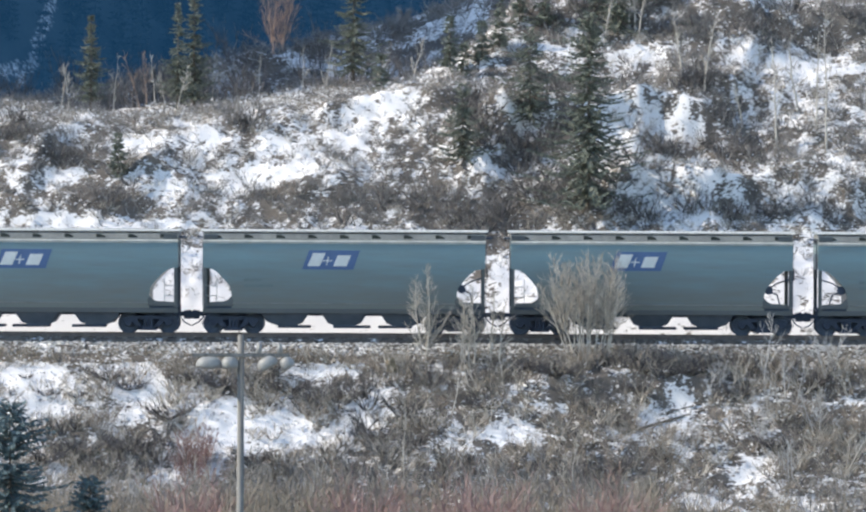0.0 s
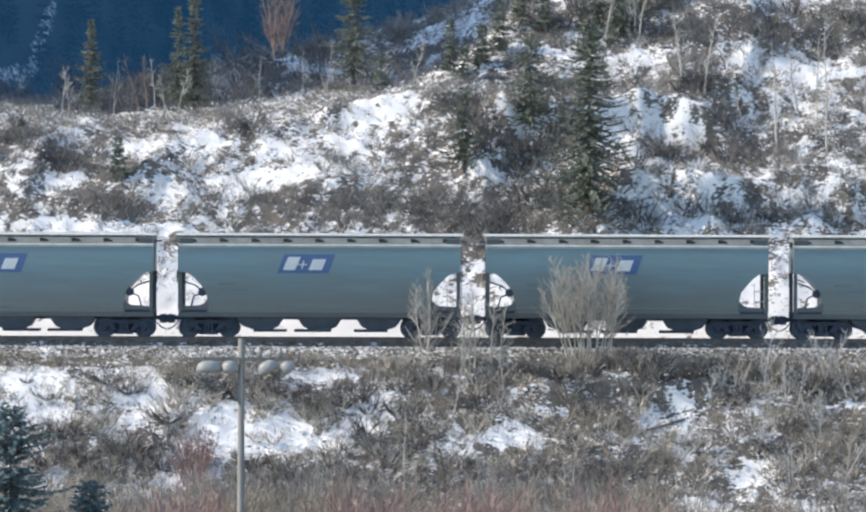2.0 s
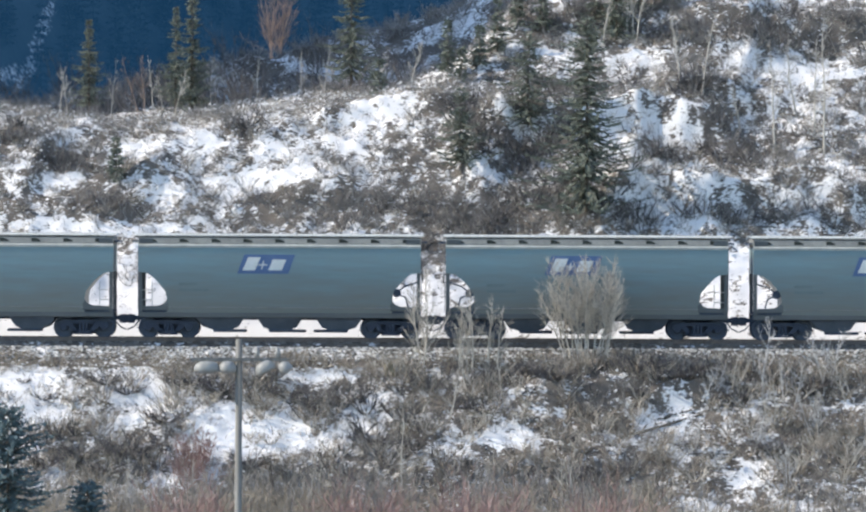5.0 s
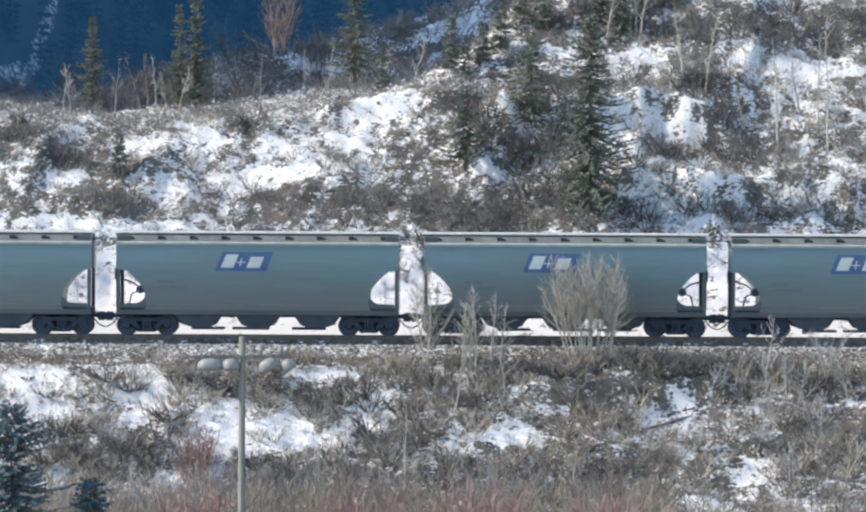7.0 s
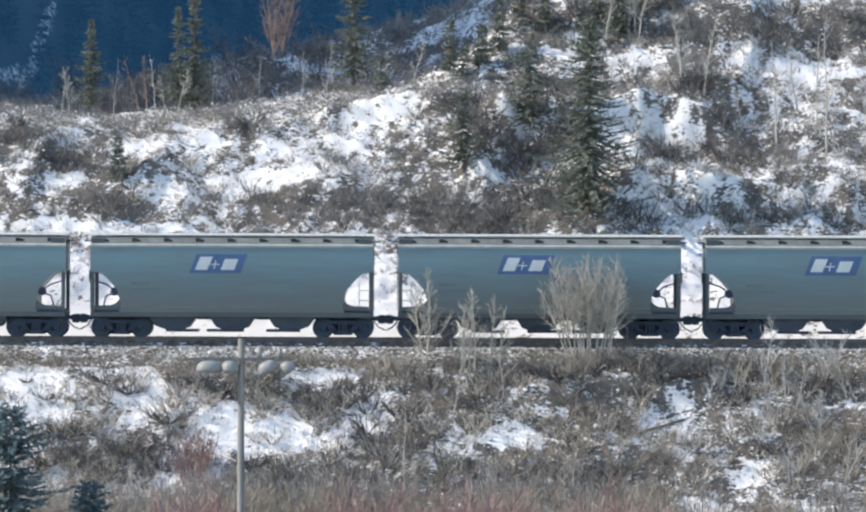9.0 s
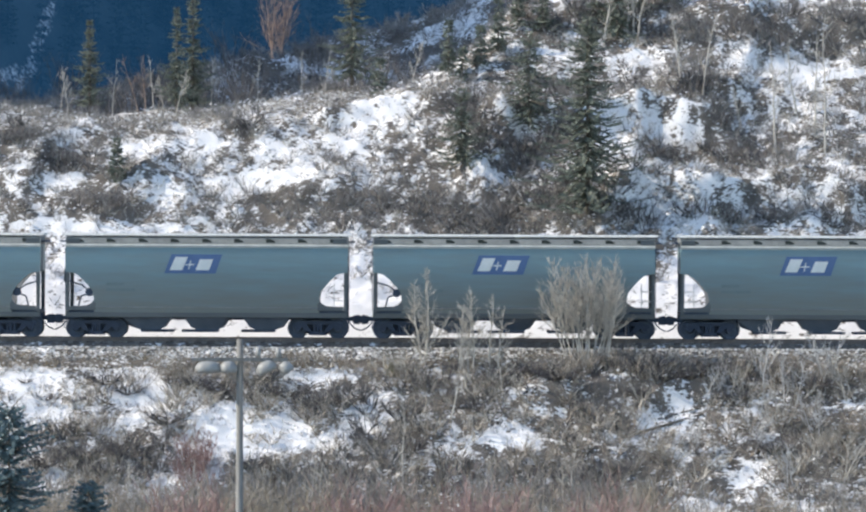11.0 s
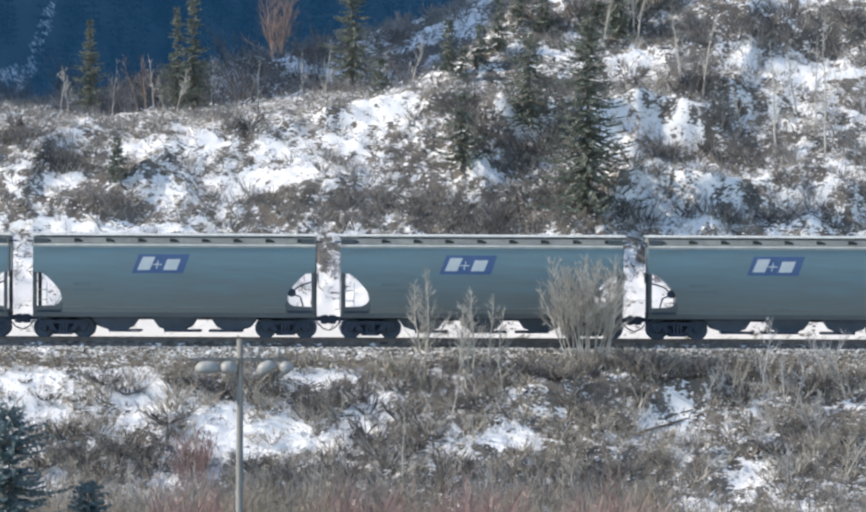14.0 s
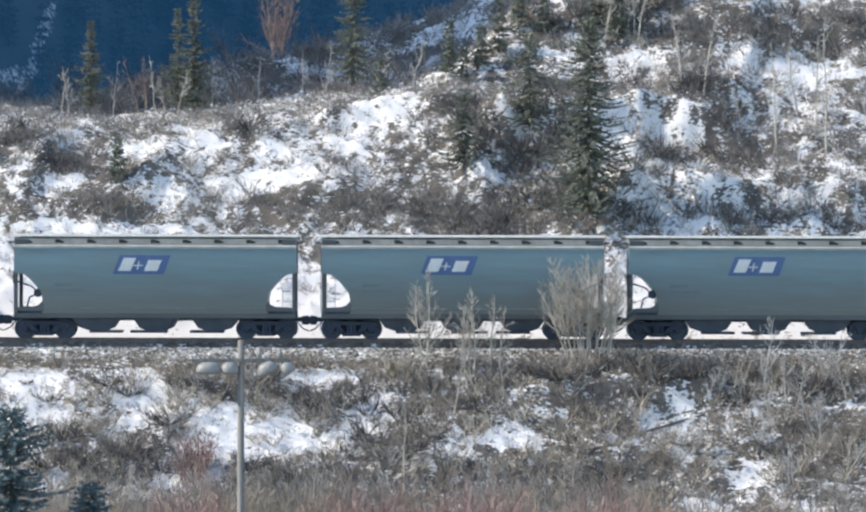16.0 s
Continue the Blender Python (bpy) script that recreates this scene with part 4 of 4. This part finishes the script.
def build_backdrop():
    x, v = np.meshgrid(np.concatenate((np.linspace(-150, -62, 30), np.linspace(-60, 5, 160), np.linspace(7, 170, 50))), np.concatenate((np.linspace(-12, 60, 150), np.geomspace(62, 600, 30))))
    y, z = flank_point(x, v)
    nx = x.shape[1]
    i = (np.arange(x.shape[0] - 1)[:, None] * nx + np.arange(nx - 1)[None]).ravel()
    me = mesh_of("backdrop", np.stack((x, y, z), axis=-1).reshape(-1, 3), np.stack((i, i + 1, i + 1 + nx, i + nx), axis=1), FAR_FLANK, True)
    cover = np.zeros(x.shape) + 0.12 * layers(x, v, 12.0, 7.0, 3)
    for cx, cv, rx, rv in FLANK_CHUTES:
        d = np.hypot((x - cx - 0.19 * (v - cv) + 1.2 * (layers(x, v, 3.0, cx, 2) - 0.5)) / rx, (v - cv) / rv)
        cover = np.maximum(cover, 0.62 * np.clip(1.6 - d, 0, 1))
    me.attributes.new("snow_cover", "FLOAT", "POINT").data.foreach_set("value", cover.astype(np.float32).ravel())
    return tagged(new("backdrop", me), "hazy blue wooded mountain flank with snow chutes", "mountain", kind="structure")


def build_far_forest(flank):
    """The hazy forest of the backdrop, too many trees to count."""
    rng = np.random.default_rng(17)
    vs, fs, n = [], [], 0
    for k in range(4):
        tr, lb, v, q = conifer(rng, 8.0, 1.5, whorls=12, sparse=0.15, low=0.05, twig=0.5)
        tv, tf = tubes(tr[0], tr[1], tr[2], tr[3])
        tv, tf = np.concatenate((tv, v)), np.concatenate((tf, q + len(tv)))
        x, u = rng.uniform(-62, 12, 900), rng.uniform(6, 45, 900)
        wood = np.clip(2.2 * layers(x, u, 9.0, 95.0, 3) - 0.5, 0, 1)
        for cx, cv, rx, rv in FLANK_CHUTES:
            wood = wood * (np.hypot((x - cx - 0.19 * (u - cv)) / (rx + 1.0), (u - cv) / (rv + 3)) > 1)
        keep = rng.uniform(size=900) < 0.12 * wood
        x, u = x[keep], u[keep]
        y, z = flank_point(x, u)
        s = rng.uniform(0.7, 1.5, len(x))
        w = tv[None] * s[:, None, None] + np.stack((x, y, z - 0.2), axis=-1)[:, None]
        vs.append(w.reshape(-1, 3))
        fs.append((np.arange(len(x))[:, None, None] * len(tv) + tf[None]).reshape(-1, 4) + n)
        n += w.size // 3
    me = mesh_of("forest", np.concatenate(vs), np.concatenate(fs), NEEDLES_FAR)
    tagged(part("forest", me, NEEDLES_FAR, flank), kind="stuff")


build_far_forest(build_backdrop())


def build_boulder(x, y, r, seed, label):
    bm = bmesh.new()
    bmesh.ops.create_icosphere(bm, subdivisions=3, radius=r)
    for v in bm.verts:
        v.co *= 0.75 + 0.5 * noise.noise(v.co * 2.2 / r * 0.5 + Vector((seed, 0, 0)))
        v.co.x *= 0.75
        v.co.z *= 1.25
    bmesh.ops.recalc_face_normals(bm, faces=bm.faces)
    me = bpy.data.meshes.new("boulder")
    bm.to_mesh(me)
    bm.free()
    me.materials.append(ROCK)
    tagged(new("boulder", me), label, "boulder").matrix_world = pose(x, y, float(height(x, y)) + r * 0.35)


def build_log(p, q, r, bark, label):
    """A fallen trunk between two places on the ground, with stubs of limbs."""
    bm = bmesh.new()
    a, b = [Vector((x, y, float(height(x, y)) + r)) for x, y in (p, q)]
    rod(bm, a, b, r, r * 0.6, 9)
    for f in (0.35, 0.6, 0.8):
        c = a.lerp(b, f)
        rod(bm, c, c + Vector((0.1, -0.12, 0.28)), r * 0.3, r * 0.15, 5)
    bmesh.ops.recalc_face_normals(bm, faces=bm.faces)
    me = bpy.data.meshes.new("fallen_log")
    bm.to_mesh(me)
    bm.free()
    me.materials.append(bark)
    tagged(new("fallen_log", me), label, "log")


bare_tree(-10.1, -9.8, 1.9, 0.025, 97, "low reddish-brown leafless bush in the snow", BARK_RED, name="red_bush", group="", stems=9, gather=0.5, fan=0.3, spread=0.4, limbs=9, low=0.1, thin=1.5)
build_boulder(-1.8, -3.7, 0.42, 3, "yellowish upright boulder below the ballast")
build_log((8.6, -7.6), (12.0, -6.2), 0.07, BARK_GREY, "dark fallen trunk across a snow patch")
build_log((10.0, -6.4), (11.8, -5.9), 0.05, BARK_GREY, "thin dark fallen trunk near a snow patch")
build_log((16.0, -13.0), (18.9, -12.7), 0.06, BARK_PALE, "pale fallen trunk at the foot of the embankment")


# ---- lamp post ----
def build_lamp_post(x, y, top):
    foot = float(height(x, y))
    root = tagged(new("lamp_post"), "tall wooden lamp post carrying four pale floodlights", "lamp post")
    root.matrix_world = pose(x, y, foot)
    h = top - foot
    part("pole", rod(bmesh.new(), (0, 0, -0.3), (0, 0, h), 0.095, 0.075, 14), POLE_WOOD, root, smooth=True)
    part("crossarm", box(bmesh.new(), -1.1, 1.1, -0.14, -0.06, h - 0.5, h - 0.42, 0.01), POLE_WOOD, root)
    for dx, wide, tip in ((-0.72, 0.29, 0), (-0.25, 0.2, 0), (0.6, 0.24, -28), (1.05, 0.16, -38)):
        lamp = part("floodlight", lathe(bmesh.new(), [(0.03, 0.17), (0.12, 0.15), (0.18, 0.08), (0.2, 0.0), (0.2, -0.07), (0.17, -0.1), (0.05, -0.11)], "z", 20), LAMP_SHELL, root, smooth=True)
        lamp.matrix_basis = pose(dx, -0.1, h - 0.66, 0, tip, 0) @ Matrix.Diagonal((wide / 0.2, 1.0, 1.0, 1.0))
        part("bracket", rod(bmesh.new(), (dx, -0.1, h - 0.53), (dx, -0.1, h - 0.46), 0.03), FRAME_DARK, root)
    for dx in (0.42, 0.88):
        part("junction_box", rod(bmesh.new(), (dx, -0.1, h - 0.42), (dx, -0.1, h - 0.2), 0.07, 0.05, 10), LAMP_SHELL, root, smooth=True)


build_lamp_post(-4.32, -115.0, 2.96)


# ---- train ----
PITCH, SPEED, EAVE = 13.8, 14.33, 4.16
# seconds and metres gone
GONE = ((0, 0.0), (4, 57.45), (9, 129.26), (12.5, 179.38), (16, 229.29))


def half_width(z):
    """The bulge of the hopper car's side."""
    return 1.44 + 0.13 * math.sin(math.pi * min(max((z - 1.05) / 3.4, 0), 1))


def side_patch(points, lift, rows=8):
    """A marking on the near side: its slanted outline follows the bulge. points: left and right at the foot, at the top, then z."""
    (a, b), (c, d), (z0, z1) = points
    bm = bmesh.new()
    last = None
    for i in range(rows + 1):
        f = i / rows
        z = z0 + (z1 - z0) * f
        y = -half_width(z) - lift
        now = [bm.verts.new((a + (c - a) * f, y, z)), bm.verts.new((b + (d - b) * f, y, z))]
        if last:
            bm.faces.new((last[0], last[1], now[1], now[0]))
        last = now
    res = bmesh.ops.extrude_face_region(bm, geom=bm.faces[:])
    bmesh.ops.translate(bm, verts=[g for g in res["geom"] if isinstance(g, bmesh.types.BMVert)], vec=(0, lift + 0.002, 0))
    return bm


def build_body():
    """The shell: cross-sections along x, whose foot climbs along the slope sheets at the ends."""
    ends = ((6.33, 2.96), (5.9, 2.9), (5.62, 2.68), (5.36, 2.4), (5.12, 2.1), (5.02, 1.65), (5.05, 1.08))
    stations = [(-x, z) for x, z in ends] + [(0, 1.08)] + [(x, z) for x, z in reversed(ends)]
    bm, rings = bmesh.new(), []
    for x, foot in stations:
        zs = [foot + (EAVE - foot) * i / 10 for i in range(11)]
        ring = [bm.verts.new((x, -half_width(z), z)) for z in zs] + [bm.verts.new((x, half_width(z), z)) for z in reversed(zs)]
        rings.append(ring)
    for a, b in zip(rings, rings[1:]):
        for i in range(len(a)):
            j = (i + 1) % len(a)
            bm.faces.new((a[i], a[j], b[j], b[i]))
    bm.faces.new(rings[0])
    bm.faces.new(rings[-1])
    return bm


def build_roof():
    pts = [(-1.43, 4.165), (-1.43, 4.25), (-1.32, 4.5), (-0.8, 4.56), (0.8, 4.56), (1.32, 4.5), (1.43, 4.25), (1.43, 4.165)]
    bm = bmesh.new()
    a, b = [bm.verts.new((-6.34, y, z)) for y, z in pts], [bm.verts.new((6.34, y, z)) for y, z in pts]
    bm.faces.new(a), bm.faces.new(b)
    for i in range(len(a)):
        j = (i + 1) % len(a)
        bm.faces.new((a[i], b[i], b[j], a[j]))
    return bm


def side_frame(y):
    """The cast frame of a bogie, with its pedestals and window."""
    bm = bmesh.new()
    s = 1 if y > 0 else -1
    y0, y1 = y, y + 0.12 * s
    prism(bm, [(-1.12, 0.5), (-1.12, 0.66), (-0.62, 0.78), (0.62, 0.78), (1.12, 0.66), (1.12, 0.5), (0.7, 0.5), (0.5, 0.62), (-0.5, 0.62), (-0.7, 0.5)], y0, y1)
    prism(bm, [(-0.72, 0.5), (-0.5, 0.62), (-0.28, 0.3), (-0.36, 0.19)], y0, y1)
    prism(bm, [(0.72, 0.5), (0.36, 0.19), (0.28, 0.3), (0.5, 0.62)], y0, y1)
    prism(bm, [(-0.4, 0.13), (-0.46, 0.3), (0.46, 0.3), (0.4, 0.13)], y0, y1)
    for x in (-0.89, 0.89):
        box(bm, x - 0.13, x + 0.13, min(y0, y1) - 0.03, max(y0, y1) + 0.03, 0.36, 0.56, 0.02)
    return bm


def wheelset():
    bm = bmesh.new()
    for s in (-1, 1):
        prof = [(0.06, 0.66), (0.18, 0.655), (0.2, 0.69), (0.38, 0.71), (0.395, 0.685), (0.49, 0.685), (0.49, 0.715), (0.457, 0.73), (0.452, 0.82), (0.395, 0.82), (0.38, 0.75), (0.2, 0.74), (0.17, 0.8), (0.075, 0.8), (0.07, 0.98)]
        lathe(bm, [(r, h * s) for r, h in prof], sides=20)
        for k in range(3):
            a = 2 * math.pi * k / 3
            rod(bm, (0.04 * math.cos(a), 0.97 * s, 0.04 * math.sin(a)), (0.04 * math.cos(a), 1.0 * s, 0.04 * math.sin(a)), 0.018, sides=6)
    rod(bm, (0, -0.67, 0), (0, 0.67, 0), 0.08, sides=12)
    return bm


def build_hopper_car(brake):
    """brake: the end, -1 or 1, that carries the brake gear."""
    root = tagged(new("hopper_car"), "teal-grey covered hopper railway car with a blue and white emblem", "railway car", "freight train of hopper cars")
    part("body", build_body(), TEAL, root, "smooth bulging teal-grey steel sides")
    part("roof", build_roof(), ROOF_GREY, root, "dusty pale grey roof")
    for y in (-1, 1):
        span = lambda a, b: sorted((a * y, b * y))
        part("top_chord", beam(bmesh.new(), [(1.43 * y, 4.06), (1.51 * y, 4.06), (1.51 * y, 4.15), (1.45 * y, 4.22), (1.43 * y, 4.22)], -6.34, 6.34), EAVE_LIT_DUST, root, "dusty eave angle, paler for its sunlit line")
        part("side_sill", box(bmesh.new(), -6.34, 6.34, *span(1.38, 1.465), 0.93, 1.14, 0.012), GRIME, root, "grimy dark side sill")
        part("sill_lip", beam(bmesh.new(), [(1.44 * y, 1.35), (1.515 * y, 1.35), (1.515 * y, 1.365), (1.47 * y, 1.41), (1.44 * y, 1.41)], -5.0, 5.0), ROOF_GREY, root, "thin dusty lip of the side sill")
        part("running_board", beam(bmesh.new(), [(0.86 * y, 4.6), (1.32 * y, 4.58), (1.33 * y, 4.61), (1.25 * y, 4.68), (0.86 * y, 4.69)], -6.45, 6.45), GRATING, root, "pale galvanised grating walkway")
        for i in range(9):
            x = -5.72 + 1.43 * i
            # the wedge points right: the bracket's cast shadow is built into its outline
            bm = prism(bmesh.new(), [(x - 0.2, 4.26), (x - 0.2, 4.46), (x - 0.02, 4.46), (x + 0.2, 4.36), (x + 0.2, 4.3)], *span(1.33, 1.41))
            part("bracket_and_shadow", bm, BRACKET_SHADOW, root)
        for x in (-6.0, -3.0, 0.0, 3.0, 6.0):
            part("board_post", box(bmesh.new(), x - 0.03, x + 0.03, *span(1.0, 1.06), 4.5, 4.61), FRAME_DARK, root)
        for x in (-6.24, 6.24):
            part("corner_post", box(bmesh.new(), x - 0.08, x + 0.08, *span(1.34, 1.5), 1.16, 2.95, 0.01), GRIME, root)
    for x in (-4.3, -1.45, 1.45, 4.3):
        part("hatch_cover", box(bmesh.new(), x - 1.35, x + 1.35, -0.36, 0.36, 4.55, 4.69, 0.04), ROOF_GREY, root)
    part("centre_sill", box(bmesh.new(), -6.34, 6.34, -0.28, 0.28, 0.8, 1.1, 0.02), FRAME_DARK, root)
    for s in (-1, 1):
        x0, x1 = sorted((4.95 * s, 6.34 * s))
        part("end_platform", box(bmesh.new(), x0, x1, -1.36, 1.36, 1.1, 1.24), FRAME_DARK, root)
        gusset = [(4.98 * s, 1.245), (4.98 * s, 1.8), (5.07 * s, 1.68), (5.2 * s, 1.54), (5.4 * s, 1.45), (6.15 * s, 1.42), (6.15 * s, 1.245)]
        part("gusset", prism(bmesh.new(), gusset, -1.5, -1.46), GRIME, root)
        part("end_frame", box(bmesh.new(), *sorted((5.68 * s, 6.3 * s)), -1.45, -1.41, 4.23, 4.46), GRIME, root)
        part("crossover_board", box(bmesh.new(), *sorted((6.2 * s, 6.62 * s)), -1.2, 1.2, 4.3, 4.36), FRAME_DARK, root)
        bm = box(bmesh.new(), 6.4 * s - 0.2, 6.4 * s + 0.2, -0.1, 0.1, 0.76, 0.96, 0.02)
        prism(bm, [(6.55 * s, 0.64), (6.55 * s, 1.0), (6.82 * s, 1.04), (6.93 * s, 0.95), (6.93 * s, 0.7), (6.82 * s, 0.62)], -0.16, 0.16)
        part("coupler", bm, FRAME_DARK, root)
        bm = bmesh.new()
        for k in range(8):
            rod(bm, (6.37 * s, -1.33, 1.4 + 0.36 * k), (6.37 * s, -0.9, 1.4 + 0.36 * k), 0.012, sides=6)
        rod(bm, (6.37 * s, -0.9, 1.24), (6.37 * s, -0.9, 4.1), 0.018, sides=6)
        part("end_ladder", bm, FRAME_DARK, root)
        bm = rod(bmesh.new(), (4.97 * s, -1.4, 1.5), (4.93 * s, -1.47, 1.75), 0.018, sides=6)
        rod(bm, (4.93 * s, -1.5, 1.75), (5.0 * s, -1.5, 2.1), 0.018, sides=6)
        part("grab_iron", bm, FRAME_DARK, root)
        bm = rod(bmesh.new(), (6.35 * s, -0.25, 0.76), (6.6 * s, -0.3, 0.47), 0.03, sides=6)
        rod(bm, (6.6 * s, -0.3, 0.47), (6.88 * s, -0.28, 0.34), 0.03, sides=6)
        part("brake_hose", bm, FRAME_DARK, root)
    b = brake
    bm = rod(bmesh.new(), (5.27 * b, -1.05, 2.05), (5.27 * b, -1.3, 2.05), 0.19, sides=18)
    part("brake_cylinder", bm, FRAME_DARK, root)
    for p, q in (((5.34, -1.1, 2.14), (5.62, -1.0, 2.36)), ((5.62, -1.0, 2.36), (6.2, -0.95, 2.54)), ((5.4, -1.05, 1.95), (5.66, -1.0, 1.86)), ((5.66, -1.0, 1.86), (5.78, -1.0, 1.4))):
        part("brake_pipe", rod(bmesh.new(), (p[0] * b, p[1], p[2]), (q[0] * b, q[1], q[2]), 0.035, sides=6), FRAME_DARK, root)
    wheel = bmesh.new()
    ring = [Vector((6.44 * b, -0.5 + 0.26 * math.cos(a), 2.75 + 0.26 * math.sin(a))) for a in [math.pi * k / 8 for k in range(16)]]
    for k in range(16):
        rod(wheel, ring[k - 1], ring[k], 0.02, sides=5)
    for k in range(0, 16, 4):
        rod(wheel, (6.4 * b, -0.5, 2.75), ring[k], 0.014, sides=5)
    part("brake_wheel", wheel, GRIME, root, "round hand brake wheel")
    # the plainer end: a stanchion and a grab rail on the platform
    bm = rod(bmesh.new(), (-5.72 * b, -1.3, 1.24), (-5.72 * b, -1.3, 2.5), 0.02, sides=6)
    rod(bm, (-5.72 * b, -1.3, 2.15), (-6.2 * b, -1.36, 2.15), 0.02, sides=6)
    rod(bm, (-5.72 * b, -1.3, 1.7), (-6.2 * b, -1.36, 1.7), 0.02, sides=6)
    part("platform_rail", bm, GRATING, root, "pale thin platform rail")
    for s in (-1, 1):
        bm = bmesh.new()
        for z in (0.45, 0.72):
            rod(bm, (6.02 * s, -1.44, z), (6.38 * s, -1.44, z), 0.016, sides=6)
        for x in (6.02, 6.38):
            rod(bm, (x * s, -1.44, 0.43), (x * s, -1.44, 0.98), 0.016, sides=6)
        part("sill_step", bm, FRAME_DARK, root)
    outlines = {
        "left": [(-3.85, 1.12), (-3.7, 0.82), (-3.5, 0.52), (-3.02, 0.36), (-2.13, 0.36), (-2.11, 0.4), (-1.9, 0.47), (-1.62, 0.9), (-1.6, 1.12)],
        "mid": [(-1.04, 1.12), (-1.02, 0.9), (-0.74, 0.47), (-0.53, 0.4), (-0.51, 0.36), (0.51, 0.36), (0.53, 0.4), (0.74, 0.47), (1.02, 0.9), (1.04, 1.12)],
        "right": [(1.6, 1.12), (1.62, 0.9), (1.9, 0.47), (2.11, 0.4), (2.13, 0.36), (3.05, 0.36), (3.42, 0.48), (3.62, 0.74), (3.74, 1.12)],
    }
    # the gate between the middle hopper and the end without brakes has no ledge on its inner side
    gates = {"left": [-3.0, -1.52], "mid": [-1.16, 1.16], "right": [1.52, 3.05]}
    gates["mid"][0 if brake > 0 else 1] = -0.5 * brake
    for key, outline in outlines.items():
        bm = bmesh.new()
        halves = [[bm.verts.new((x, y * (1.34 if z > 1 else 1.2 if z > 0.9 else 0.9 if z > 0.6 else 0.6), z)) for x, z in outline] for y in (-1, 1)]
        bm.faces.new(halves[0]), bm.faces.new(halves[1])
        n = len(outline)
        for i in range(n):
            j = (i + 1) % n
            bm.faces.new((halves[0][i], halves[0][j], halves[1][j], halves[1][i]))
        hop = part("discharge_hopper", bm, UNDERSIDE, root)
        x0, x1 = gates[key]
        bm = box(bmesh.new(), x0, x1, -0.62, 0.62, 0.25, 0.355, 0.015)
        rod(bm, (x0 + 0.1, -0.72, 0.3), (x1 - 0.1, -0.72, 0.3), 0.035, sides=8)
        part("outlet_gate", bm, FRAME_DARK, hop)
    emblem = part("emblem", side_patch(((-1.9, 0.4), (-1.58, 0.7), (2.9, 3.76)), 0.005), BLUE, root, "blue slanted emblem panel with pale shapes")
    for (a, b), (c, d), zz in (((-1.66, -1.1), (-1.4, -0.84), (3.05, 3.64)), ((-0.98, -0.56), (-0.96, -0.54), (3.27, 3.32)),
                               ((-0.82, -0.77), (-0.74, -0.69), (3.1, 3.48)), ((-0.5, 0.1), (-0.3, 0.3), (3.05, 3.54))):
        part("emblem_shape", side_patch(((a, b), (c, d), zz), 0.012), WHITE, emblem)
    for a, b, z in ((-4.5, -3.7, 2.36), (-4.5, -3.2, 2.1)):
        part("marking_bar", side_patch(((a, b), (a, b), (z, z + 0.12)), 0.004, 2), GREY_MARK, root)
    for x in (-4.99, 4.99):
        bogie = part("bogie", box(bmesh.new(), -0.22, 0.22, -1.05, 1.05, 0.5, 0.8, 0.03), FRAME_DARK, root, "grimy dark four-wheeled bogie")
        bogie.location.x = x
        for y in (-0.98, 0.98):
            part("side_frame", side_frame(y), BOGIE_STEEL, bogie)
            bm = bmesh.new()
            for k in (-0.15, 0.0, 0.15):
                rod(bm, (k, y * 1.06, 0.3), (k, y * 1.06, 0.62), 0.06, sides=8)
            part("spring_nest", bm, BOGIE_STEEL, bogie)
        # brake beams widened into dark plates that fill the shaded space between the wheels
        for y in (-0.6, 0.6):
            part("shade_fill_plate", box(bmesh.new(), -0.7, 0.7, y - 0.06, y + 0.06, 0.2, 0.78, 0.02), FRAME_DARK, bogie)
        for dx in (-0.89, 0.89):
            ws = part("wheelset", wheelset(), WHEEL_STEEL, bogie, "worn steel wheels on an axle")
            ws.location = (dx, 0, 0.457)
            ws["roll_at"] = dx
    return root


FIRST = -2
# which cars carry their brake gear at the end that trails
TRAILING = (0, 1, 5, 8, 10, 13, 14, 15, 17, 19)
car_lead, car_trail = build_hopper_car(-1), build_hopper_car(1)
CARS = []
for k in range(FIRST, 20):
    kind = car_trail if k in TRAILING else car_lead
    CARS.append(kind if k in (FIRST, 0) else copy_thing(kind, pose(0, 0, 0)))


# ---- what moves ----
def motions():
    rows = 481
    turn = math.degrees(SPEED / 30 / 0.457)
    for k, ob in enumerate(CARS):
        start = -3.96 + PITCH * (FIRST + k)
        walk(ob, [(t, pose(start - d, 0, 0)) for t, d in GONE])
        for wheels in ob.children_recursive:
            if "roll_at" in wheels:
                walk(wheels, [(i / 30, pose(wheels["roll_at"], 0, 0.457, 0, -turn * i, 0)) for i in range(rows)])


motions()
